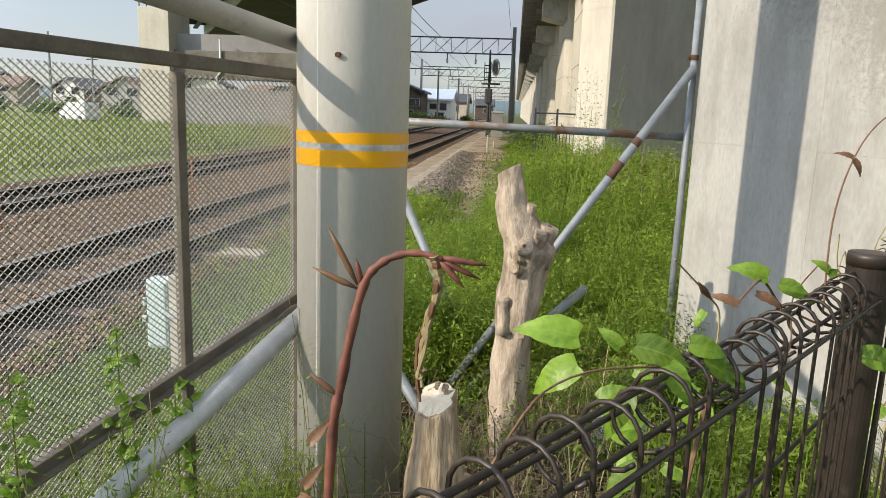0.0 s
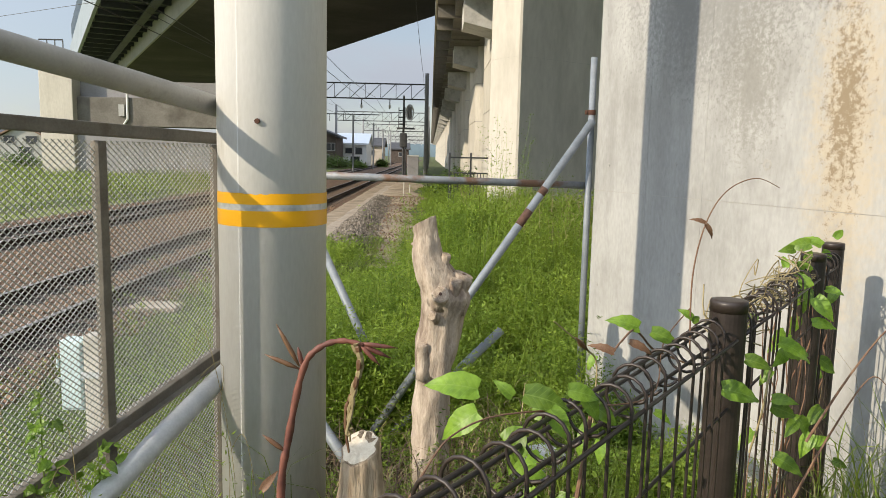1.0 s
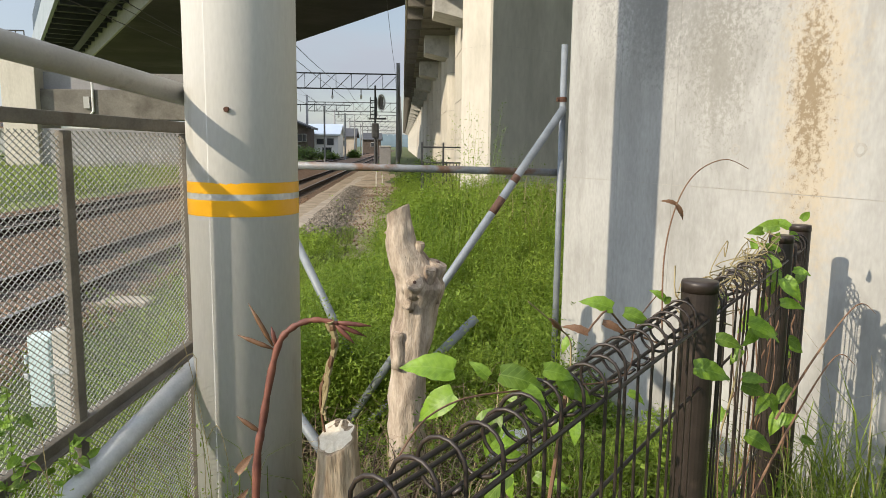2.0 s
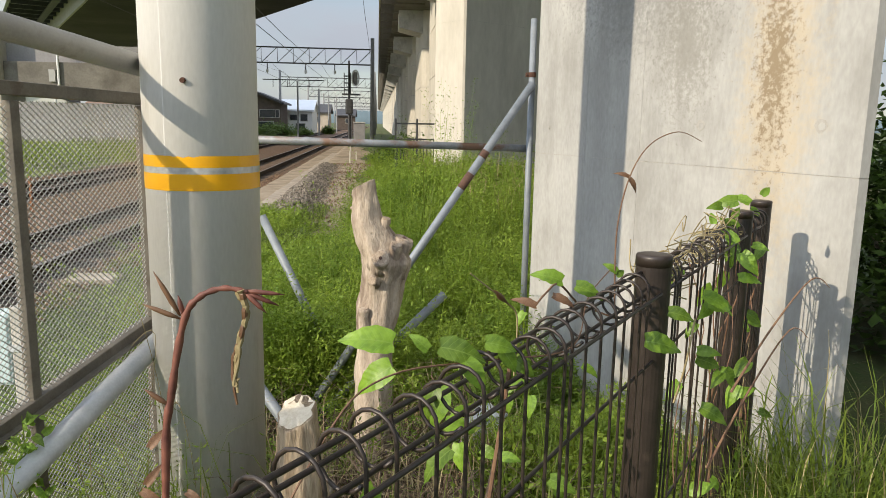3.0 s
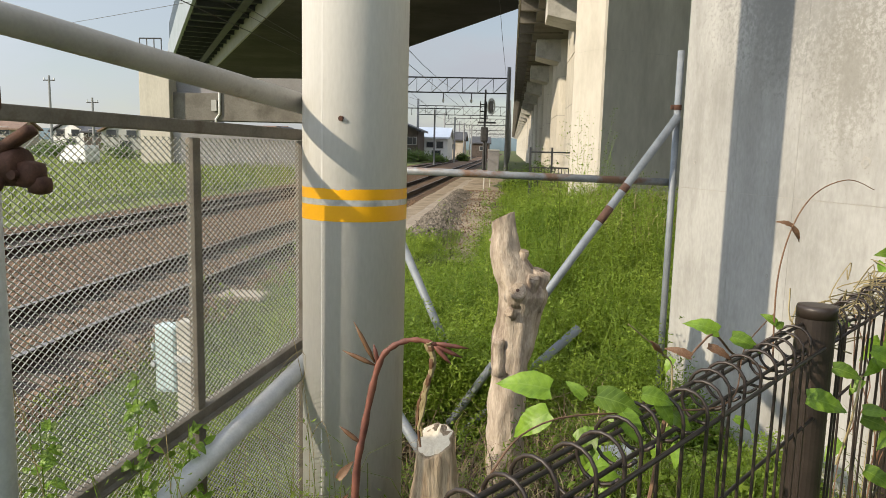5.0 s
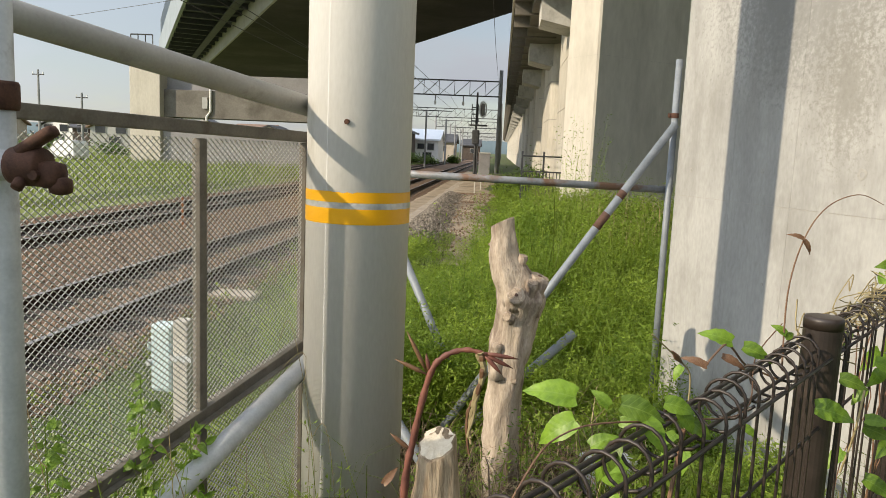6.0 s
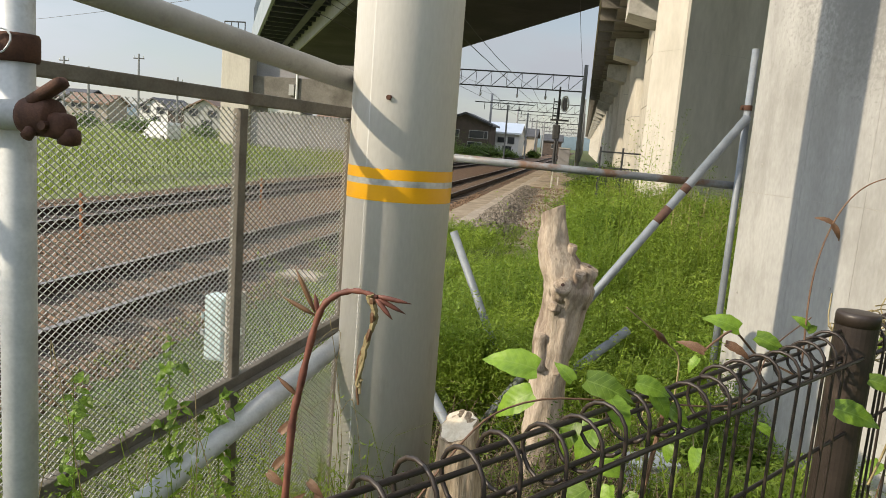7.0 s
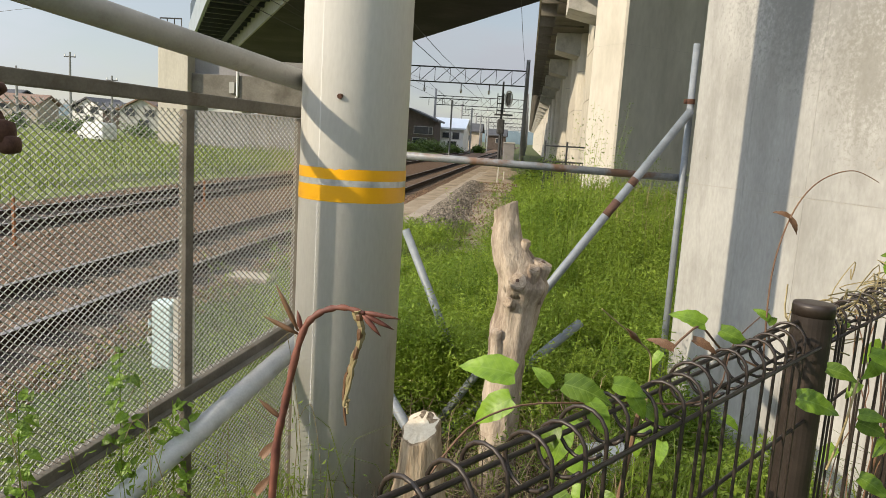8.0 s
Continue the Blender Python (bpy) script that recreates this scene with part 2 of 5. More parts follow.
M_DRY = material("dry_stalk", (0.22, 0.17, 0.08), (0.42, 0.35, 0.19), 12, 0.9, 0, 0.0, 60, per_island=0.3)
M_LITTERLEAF = material("dead_leaf_litter", (0.085, 0.055, 0.035), (0.24, 0.165, 0.105), 14, 0.9, 0, 0, 60, per_island=0.5)
M_LEAF = material("vine_leaf", (0.105, 0.205, 0.02), (0.235, 0.39, 0.042), 2.2, 0.42, 0, 0.15, 9, per_object=0.35, translucent=0.45, bump_distance=0.02)
M_LEAFR = material("young_red_leaf", (0.13, 0.06, 0.035), (0.27, 0.155, 0.08), 30, 0.5, 0, 0.1, 90, per_object=0.25, translucent=0.3)
M_REDSTEM = material("red_shoot", (0.085, 0.026, 0.02), (0.23, 0.085, 0.055), 60, 0.62, 0, 0.2, 140, bump_distance=0.003)
M_VINE = material("vine_stem", (0.12, 0.06, 0.04), (0.24, 0.14, 0.08), 40, 0.7, 0, 0.2, 140)


def veined(m, colour, relief=0.05):
    """Pale midrib and side veins, in the leaf's own length along x."""
    n, l = m.node_tree.nodes, m.node_tree.links
    b = n["Principled BSDF"]
    old = b.inputs["Base Color"].links[0].from_socket
    users = [k.to_socket for k in old.links]
    sep = n.new("ShaderNodeSeparateXYZ")
    l.new(n.new("ShaderNodeTexCoord").outputs["Object"], sep.inputs["Vector"])

    def calc(op, a, c):
        k = n.new("ShaderNodeMath")
        k.operation = op
        for i, v in enumerate((a, c)):
            if isinstance(v, (int, float)):
                k.inputs[i].default_value = v
            else:
                l.new(v, k.inputs[i])
        return k.outputs["Value"]

    across = calc("ABSOLUTE", sep.outputs["Y"], 0)
    rib = calc("LESS_THAN", across, 0.012)
    slant = calc("SUBTRACT", sep.outputs["X"], calc("MULTIPLY", across, 0.75))
    wave = calc("PINGPONG", slant, 0.07)
    side_veins = calc("MULTIPLY", calc("LESS_THAN", wave, 0.007), 0.7)
    both = calc("MAXIMUM", rib, side_veins)
    mx = n.new("ShaderNodeMix")
    mx.data_type = "RGBA"
    mx.inputs["B"].default_value = rgb(colour)
    l.new(calc("MULTIPLY", both, 0.28), mx.inputs["Factor"])
    l.new(old, mx.inputs["A"])
    for u in users:
        l.new(mx.outputs["Result"], u)
    bp = n.new("ShaderNodeBump")
    bp.inputs["Strength"].default_value, bp.inputs["Distance"].default_value = relief, 0.02
    l.new(calc("ADD", calc("MULTIPLY", wave, 10.0), calc("MULTIPLY", rib, -0.6)), bp.inputs["Height"])
    l.new(bp.outputs["Normal"], b.inputs["Normal"])


veined(M_LEAF, (0.34, 0.50, 0.12))
M_CASE = material("pale_blue_case", (0.48, 0.62, 0.64), (0.60, 0.73, 0.74), 9, 0.5, 0.0, 0.05, 120, stain=(0.35, 0.38, 0.36), stain_scale=8, stain_at=(0.6, 0.8))
M_POSTC = material("concrete_post", (0.42, 0.39, 0.34), (0.60, 0.57, 0.51), 12, 0.92, 0, 0.2, 110)
M_DARKSTEEL = material("dark_steel", (0.03, 0.032, 0.035), (0.07, 0.072, 0.075), 8, 0.6, 0.2, 0.05)
M_MAST = material("mast_concrete", (0.20, 0.205, 0.21), (0.30, 0.305, 0.31), 1.5, 0.85, 0, 0.1, 20)
M_WHITE = material("white_render", (0.66, 0.67, 0.66), (0.78, 0.79, 0.78), 0.8, 0.85, 0, 0.1, 9)
M_ROOFW = material("white_metal_roof", (0.74, 0.80, 0.86), (0.84, 0.88, 0.92), 0.7, 0.45, 0.1, 0.05, 9)
M_ROOFD = material("dark_tiled_roof", (0.035, 0.036, 0.04), (0.075, 0.077, 0.085), 1.5, 0.6, 0, 0.4, 8, bump_distance=0.05)
M_ROOFB = material("brown_tiled_roof", (0.16, 0.10, 0.07), (0.27, 0.18, 0.13), 1.5, 0.7, 0, 0.4, 8, bump_distance=0.05)
M_WALLT = material("tan_house_wall", (0.36, 0.31, 0.25), (0.50, 0.44, 0.37), 0.9, 0.9, 0, 0.1, 9)
M_WALLD = material("brown_timber_wall", (0.055, 0.042, 0.035), (0.11, 0.085, 0.07), 2, 0.85, 0, 0.2, 12)
M_GLASS = material("window_glass", (0.03, 0.035, 0.04), (0.05, 0.055, 0.06), 3, 0.08, 0, 0)
M_CARW = material("white_car_paint", (0.72, 0.73, 0.74), (0.78, 0.79, 0.80), 3, 0.25, 0, 0)
M_RUBBER = material("tyre_rubber", (0.012, 0.012, 0.012), (0.025, 0.025, 0.025), 20, 0.85, 0, 0.1)
M_ORANGE = material("orange_marker", (0.24, 0.09, 0.035), (0.36, 0.15, 0.06), 8, 0.6, 0, 0.05)
M_CREAM = material("cream_panel", (0.34, 0.34, 0.325), (0.43, 0.43, 0.415), 2, 0.7, 0, 0.05)
M_DARKHOLE = material("dark_hole", (0.03, 0.028, 0.026), (0.05, 0.046, 0.042), 30, 0.9)
M_LITTER = material("white_plastic", (0.50, 0.52, 0.52), (0.66, 0.68, 0.68), 9, 0.5, 0, 0.05, 120, stain=(0.30, 0.28, 0.23), stain_scale=14, stain_at=(0.52, 0.7))
M_HEDGE = material("hedge_leaves", (0.06, 0.11, 0.018), (0.15, 0.24, 0.04), 1.0, 0.6, 0, 0, 9, per_island=0.45, translucent=0.25)


# ---- mesh helpers ----
def link_mesh(name, bm, mat, smooth=False):
    me = bpy.data.meshes.new(name)
    bm.normal_update()
    bm.to_mesh(me)
    bm.free()
    if smooth:
        me.polygons.foreach_set("use_smooth", [True] * len(me.polygons))
    me.materials.append(mat)
    return me


def part(name, bm, mat, parent=None, label="", smooth=False):
    ob = new(name, link_mesh(name, bm, mat, smooth))
    ob.parent = parent
    if label:
        tagged(ob, label)
    return ob


def shared(name, me, parent, m=None):
    ob = new(name, me)
    ob.parent = parent
    if m is not None:
        ob.matrix_basis = m
    return ob


def thing(name, label, category, group="", kind="", at=(0, 0, 0), rz=0):
    ob = new(name)
    ob.matrix_basis = pose(*at, 0, 0, rz)
    return tagged(ob, label, category, group, kind)


def box(bm, lo, hi, bevel=0.0, m=None):
    x0, y0, z0 = lo
    x1, y1, z1 = hi
    vs = [bm.verts.new(v) for v in ((x0, y0, z0), (x1, y0, z0), (x1, y1, z0), (x0, y1, z0), (x0, y0, z1), (x1, y0, z1), (x1, y1, z1), (x0, y1, z1))]
    fs = [bm.faces.new([vs[i] for i in q]) for q in ((0, 3, 2, 1), (4, 5, 6, 7), (0, 1, 5, 4), (1, 2, 6, 5), (2, 3, 7, 6), (3, 0, 4, 7))]
    if bevel:
        es = list({e for f in fs for e in f.edges})
        made = bmesh.ops.bevel(bm, geom=es, offset=bevel, segments=2, affect="EDGES", profile=0.6)
        vs = list({v for f in made["faces"] for v in f.verts} | {v for v in vs if v.is_valid})
    if m is not None:
        bmesh.ops.transform(bm, matrix=m, verts=[v for v in vs if v.is_valid])
    return bm


def boxed(lo, hi, bevel=0.0, m=None):
    return box(bmesh.new(), lo, hi, bevel, m)


def tube(bm, pts, radius, sides=8, caps=True, closed=False):
    """A round bar along pts; radius is a number or one for each point."""
    pts = [Vector(p) for p in pts]
    rads = radius if isinstance(radius, (list, tuple)) else [radius] * len(pts)
    rings, side = [], None
    for i, p in enumerate(pts):
        a = pts[i - 1] if i or closed else p
        b = pts[(i + 1) % len(pts)] if i + 1 < len(pts) or closed else p
        d = (b - a).normalized()
        if side is None:
            side = d.orthogonal().normalized()
        side = (side - d * side.dot(d)).normalized()
        up = d.cross(side)
        rings.append([bm.verts.new(p + rads[i] * (math.cos(k * math.tau / sides) * side + math.sin(k * math.tau / sides) * up)) for k in range(sides)])
    n = len(rings)
    for i in range(n if closed else n - 1):
        r, q = rings[i], rings[(i + 1) % n]
        for k in range(sides):
            bm.faces.new((r[k], r[(k + 1) % sides], q[(k + 1) % sides], q[k]))
    if caps and not closed:
        bm.faces.new(rings[0][::-1])
        bm.faces.new(rings[-1])
    return bm


def tubed(pts, radius, sides=8, caps=True, closed=False):
    return tube(bmesh.new(), pts, radius, sides, caps, closed)


def smoothed(pts, n=6):
    """A smooth line of points through pts."""
    pts = [Vector(p) for p in pts]
    out = []
    for i in range(len(pts) - 1):
        p0, p1, p2, p3 = pts[max(i - 1, 0)], pts[i], pts[i + 1], pts[min(i + 2, len(pts) - 1)]
        for k in range(n):
            t = k / n
            out.append(0.5 * (2 * p1 + (p2 - p0) * t + (2 * p0 - 5 * p1 + 4 * p2 - p3) * t * t + (3 * p1 - p0 - 3 * p2 + p3) * t ** 3))
    return out + [pts[-1]]


def prism(bm, outline, z0, z1):
    """An upright prism over an outline of (x, y)."""
    lo = [bm.verts.new((x, y, z0)) for x, y in outline]
    hi = [bm.verts.new((x, y, z1)) for x, y in outline]
    n = len(outline)
    bm.faces.new(lo[::-1])
    bm.faces.new(hi)
    for i in range(n):
        bm.faces.new((lo[i], lo[(i + 1) % n], hi[(i + 1) % n], hi[i]))
    return bm


def from_arrays(name, verts, faces, mat):
    """One mesh object from arrays of places and of triangles or quads."""
    me = bpy.data.meshes.new(name)
    verts, faces = np.asarray(verts, float), np.asarray(faces, int)
    k = faces.shape[1]
    me.vertices.add(len(verts))
    me.vertices.foreach_set("co", verts.ravel())
    me.loops.add(faces.size)
    me.loops.foreach_set("vertex_index", faces.ravel())
    me.polygons.add(len(faces))
    me.polygons.foreach_set("loop_start", np.arange(len(faces)) * k)
    me.update(calc_edges=True)
    me.materials.append(mat)
    return new(name, me)


def smooth_step(a, b, v):
    t = np.clip((v - a) / (b - a), 0, 1)
    return t * t * (3 - 2 * t)


# ---- ground ----
def ground_z(x, y):
    """Height of the ground: a terrace by the fences that falls to the track bed."""
    x, y = np.asarray(x, float), np.asarray(y, float)
    terrace = 0.02 + 0.05 * np.sin(x * 1.7 + 0.6) * np.sin(y * 1.3) - 0.22 * smooth_step(6, 13, y) - 0.30 * np.exp(-((x + 0.12) / 0.40) ** 2 - ((y - 3.35) / 0.45) ** 2)
    bed = -0.42
    w = smooth_step(-1.1 - 0.7 * smooth_step(5, 12, y), -2.6, x)
    z = terrace * (1 - w) + bed * w
    far = smooth_step(-10.6, -12.5, x)
    return z * (1 - far) + (-0.30 + 0.05 * np.sin(x * 0.4) * np.sin(y * 0.3)) * far


def axis(*runs):
    out = []
    for a, b, n in runs:
        out += list(np.linspace(a, b, n, endpoint=False))
    return np.array(out + [runs[-1][1]])


gx = axis((-900, -120, 8), (-120, -14, 26), (-14, -3, 34), (-3, 3.5, 66), (3.5, 14, 20), (14, 900, 10))
gy = axis((-400, -12, 6), (-12, -1, 16), (-1, 14, 120), (14, 45, 50), (45, 200, 24), (200, 1500, 8))
GX, GY = np.meshgrid(gx, gy)
GZ = ground_z(GX, GY)
rows_n, cols_n = GX.shape
cell = np.arange(rows_n * cols_n).reshape(rows_n, cols_n)
quads = np.stack([cell[:-1, :-1], cell[:-1, 1:], cell[1:, 1:], cell[1:, :-1]], -1).reshape(-1, 4)
ground = from_arrays("ground", np.stack([GX, GY, GZ], -1).reshape(-1, 3), quads, M_GROUND)
tagged(ground, "uneven weedy earth beside the railway", "ground", kind="structure")


def strip(name, mat, label, category, x0, x1, ys, nx, lift, wobble=0.0, seed=1):
    """A strip of ground cover laid just above the ground, with uneven borders."""
    rng = np.random.default_rng(seed)
    verts, faces = [], []
    for j, y in enumerate(ys):
        a, b = x0(y), x1(y)
        for i in range(nx + 1):
            t = i / nx
            edge = wobble * (rng.random() - 0.5) if i in (0, nx) else 0
            x = a + (b - a) * t + edge
            verts.append((x, y, float(ground_z(x, y)) + lift * min(1, 6 * t, 6 * (1 - t)) + 0.004))
    for j in range(len(ys) - 1):
        for i in range(nx):
            k = j * (nx + 1) + i
            faces.append((k, k + 1, k + nx + 2, k + nx + 1))
    return tagged(from_arrays(name, verts, faces, mat), label, category, kind="structure")


strip("ballast_bed", M_BALLAST, "brown crushed stone ballast under the tracks", "ballast", lambda y: -10.6, lambda y: -3.15, axis((-30, 60, 90), (60, 320, 60)), 24, 0.01, 0.3, 2)
strip("sandy_path", M_SAND, "pale sandy path along the track", "path", lambda y: -1.9 - 0.01 * y, lambda y: 0.05 - 0.012 * y + 0.35 * math.sin(y * 0.5), axis((10.2, 60, 80)), 10, 0.03, 0.3, 3)
strip("trackside_soil", M_SAND, "brown gravelly soil between trough and track", "ground", lambda y: -3.2, lambda y: -2.3, axis((13, 70, 80)), 6, 0.05, 0.1, 4)
strip("meadow", M_FARGRASS, "bright green meadow beyond the tracks", "meadow", lambda y: -75, lambda y: -10.7, axis((-30, 70, 80), (70, 200, 30)), 30, 0.06, 0.5, 5)


# Rusty, oily ballast strips; their dark colour also carries the rails' cast shade.
M_OILYSHADE = material("oily_shade_ballast", (0.014, 0.0095, 0.007), (0.042, 0.027, 0.02), 14, 0.9, 0, 1.0, 30, bump_distance=0.04)
for dark_a, dark_b in ((-9.25, -7.50), (-5.2, -4.62), (-4.08, -3.48)):
    strip("oily_shade_ballast", M_OILYSHADE, "ballast dark with rust, oil and painted-in rail shade", "ballast", lambda y: dark_a, lambda y: dark_b, axis((-25, 60, 170), (60, 320, 60)), 4, 0.022, 0.16, 6)


# ---- railway ----
def rail_profile(bm, length):
    outline = ((-0.061, 0), (0.061, 0), (0.061, 0.012), (0.012, 0.03), (0.010, 0.105), (0.032, 0.118), (0.032, 0.142), (-0.032, 0.142), (-0.032, 0.118), (-0.010, 0.105), (-0.012, 0.03), (-0.061, 0.012))
    a = [bm.verts.new((x, 0, z)) for x, z in outline]
    b = [bm.verts.new((x, length, z)) for x, z in outline]
    n = len(outline)
    for i in range(n):
        bm.faces.new((a[i], b[i], b[(i + 1) % n], a[(i + 1) % n]))
    bm.faces.new(a)
    bm.faces.new(b[::-1])
    return bm


RAIL_TOP = -0.26
sleeper_me = link_mesh("sleeper", boxed((-1.0, -0.12, -0.16), (1.0, 0.12, 0), 0.015), M_SLEEPER)


def railway_track(x, label):
    t = thing("railway_track", label, "railway track", "tracks", at=(x, -30, RAIL_TOP - 0.145))
    for sx in (-0.566, 0.566):
        r = part("rail", rail_profile(bmesh.new(), 330), M_RAIL, t, "rust-brown steel rail")
        r.location = (sx, 0, 0)
        head = part("rail_head", boxed((-0.030, 0, 0.1425), (0.030, 330, 0.146), 0), M_RAILTOP, r, "worn bright running surface")
    for k in range(150):
        shared("sleeper", sleeper_me, t, pose(0, 20 + 0.66 * k, 0.012, 0, 0, random.uniform(-0.6, 0.6)))
    return t


railway_track(-4.45, "railway track with rusty rails on ballast nearer the fence")
railway_track(-8.45, "second railway track with rusty rails beside the meadow")

# concrete cable trough beside the near track
lid_me = link_mesh("trough_lid", boxed((-0.19, -0.245, -0.05), (0.19, 0.245, 0.0), 0.008), M_TROUGH)
trough = thing("cable_trough", "concrete cable trough with flat lids along the track", "cable trough", at=(-2.12, 0, -0.2))
part("trough_wall", boxed((-0.17, 8, -0.3), (0.17, 40, -0.052)), M_TROUGH, trough)
for k in range(64):
    shared("lid", lid_me, trough, pose(0.02 * math.sin(k * 0.9), 8.25 + 0.5 * k, random.uniform(-0.006, 0.006), 0, random.uniform(-1.2, 1.2), random.uniform(-1.5, 1.5)))


def stones(name, n, place, size, mat, label, seed):
    """Loose broken stones, each a squashed and turned octahedron."""
    rng = np.random.default_rng(seed)
    p = place(rng, n)
    base = np.array([(1, 0, 0), (0, 1, 0), (-1, 0, 0), (0, -1, 0), (0, 0, 0.8), (0, 0, -0.8)])
    tri = np.array([(0, 1, 4), (1, 2, 4), (2, 3, 4), (3, 0, 4), (1, 0, 5), (2, 1, 5), (3, 2, 5), (0, 3, 5)])
    v = base[None] * (1 + 0.5 * (rng.random((n, 6, 1)) - 0.5)) * rng.uniform(*size, (n, 1, 1)) * rng.uniform(0.6, 1.2, (n, 1, 3))
    a, b = rng.random(n) * math.tau, rng.random(n) * 1.5
    ca, sa, cb, sb = np.cos(a)[:, None], np.sin(a)[:, None], np.cos(b)[:, None], np.sin(b)[:, None]
    x, y, z = v[..., 0], v[..., 1] * cb - v[..., 2] * sb, v[..., 1] * sb + v[..., 2] * cb
    v = np.stack([x * ca - y * sa, x * sa + y * ca, z], -1) + p[:, None]
    f = (tri[None] + 6 * np.arange(n)[:, None, None]).reshape(-1, 3)
    return tagged(from_arrays(name, v.reshape(-1, 3), f, mat), label, "gravel", kind="stuff")


def heap_place(rng, n):
    t, u = rng.random(n), rng.normal(0, 0.38, n)
    y = 12.5 + 15 * t
    x = -1.38 - 0.03 * (y - 12) + 0.85 * u
    return np.stack([x, y, ground_z(x, y) + 0.02 + 0.14 * np.exp(-(u / 0.42) ** 2) * rng.random(n) ** 0.4], -1)


def bed_place(rng, n):
    x, y = rng.uniform(-10.4, -3.2, n), rng.uniform(0, 26, n)
    for a, b in ((-9.25, -7.50), (-5.2, -4.62), (-4.08, -3.48)):
        x = np.where((x > a) & (x < b), b + 0.5 * rng.random(n), x)
    return np.stack([x, y, ground_z(x, y) + 0.012], -1)


def scatter_place(rng, n):
    x, y = rng.uniform(-1.9, 0.0, n), rng.uniform(11.5, 30, n)
    return np.stack([x, y, ground_z(x, y) + 0.05], -1)


stones("gravel_heap", 9000, heap_place, (0.02, 0.044), M_HEAP, "long heap of grey-brown crushed stone beside the trough", 11)
stones("ballast_stones", 17000, bed_place, (0.02, 0.05), M_STONE, "loose brown ballast stones between the rails", 12)
stones("path_pebbles", 1500, scatter_place, (0.012, 0.035), M_STONE, "small stones strewn on the sandy path", 13)


# ---- concrete structures ----
ALONG, OUT = Vector((0.352, -0.936, 0)), Vector((0.936, 0.352, 0))
column_yaw = math.degrees(math.atan2(-0.936, 0.352))


def bridge_pier(name, label, corner, width, depth, top, chamfer=0.035, joints=(), holes=(), yaw=column_yaw, mat=M_CONC, skew=0.0):
    """A rectangular pier. Its lit face runs from corner along ALONG; local x runs along that face, local y points back out of it."""
    pier = thing(name, label, "bridge pier", "bridge piers", at=(corner[0], corner[1], 0), rz=yaw)
    c = chamfer
    outline = [(c, 0), (width - c, 0), (width, c), (width, depth - c), (width - c, depth), (c, depth), (0, depth - c), (0, c)]
    outline = [(x - skew * y, y) for x, y in outline]
    z, levels = -0.5, sorted(joints)
    for k, j in enumerate(list(levels) + [top]):
        lift = part("lift", prism(bmesh.new(), outline, z, j - 0.003), mat, pier)
        if j != top:
            inner = [(x * (1 - 0.003) + 0.0015 * width, y * (1 - 0.0016) + 0.0008 * depth) for x, y in outline]
            part("joint", prism(bmesh.new(), inner, j - 0.003, j), M_JOINT, pier)
        z = j
    for u, h, r in holes:
        rng = random.Random(int(1000 * u + h))
        ring = [(u + r * rng.uniform(0.8, 1.1) * math.cos(k * math.tau / 14), h + r * rng.uniform(0.8, 1.1) * math.sin(k * math.tau / 14)) for k in range(14)]
        plug = bmesh.new()
        rows_ = [[plug.verts.new((x, y, z)) for x, z in ring] for y in (-0.0012, 0.01)]
        plug.faces.new(rows_[0])
        for k in range(14):
            plug.faces.new((rows_[0][k], rows_[1][k], rows_[1][(k + 1) % 14], rows_[0][(k + 1) % 14]))
        bmesh.ops.recalc_face_normals(plug, faces=plug.faces)
        hole = part("tie_hole", plug, M_JOINT, pier, "mortar-filled round formwork tie hole")
        core = tubed([(u + 0.12 * r, -0.0022, h - 0.1 * r), (u + 0.12 * r, 0.01, h - 0.1 * r)], 0.55 * r, 9)
        part("mortar_core", core, mat, hole)
    return pier


near_pier = bridge_pier("bridge_pier", "tall pale grey concrete pier with stained rectangular face", (1.01, 4.04), 2.02, 2.2, 11.2, 0.035, (1.335, 3.15, 5.0, 7.2), ((0.16, 1.477, 0.011), (0.71, 1.49, 0.012), (1.27, 1.50, 0.024), (1.825, 1.505, 0.026), (0.78, 0.968, 0.009), (0.30, 2.4, 0.012), (1.26, 2.42, 0.024), (1.82, 2.43, 0.024), (0.10, 0.80, 0.009)), mat=M_PIER, skew=0.75)
for u in (0.90, 0.49):
    part("form_seam", boxed((u - 0.003, -0.0012, 0.0), (u + 0.003, 0.004, 11)), M_PIER, near_pier, "thin upright formwork seam")
bridge_pier("bridge_pier", "tall shaded concrete pier under the road bridge", (1.41, 16.87), 1.05, 5.0, 11.2, 0.04, (3.7, 7.4), yaw=column_yaw + 13, mat=M_CONC2)

# road bridge overhead
BN = Vector((0.885, 0.465, 0))
bridge = thing("road_bridge", "concrete road bridge with steel cantilever crossing overhead", "bridge", at=(0, 0, 0), rz=math.degrees(math.atan2(0.465, 0.885)))
bridge.location, bridge.scale = (0, 0, -1.35), (1.9, 1.9, 1.9)
# local x is the offset across the bridge, local y runs far to the left
S0, S1 = -34.0, 62.0
part("box_girder", prism(bmesh.new(), [(4.8, S0), (12.6, S0), (12.6, S1), (4.8, S1)], 6.5, 7.35), M_SHADESOFFIT, bridge, "concrete box girder with underside shade put into its dark colour")
part("web_face", boxed((4.7, S0, 6.48), (4.797, S1, 7.3), 0.0), M_CREAM, bridge, "pale side web of the girder")
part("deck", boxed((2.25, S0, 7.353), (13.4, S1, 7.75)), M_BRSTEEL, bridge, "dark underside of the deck")
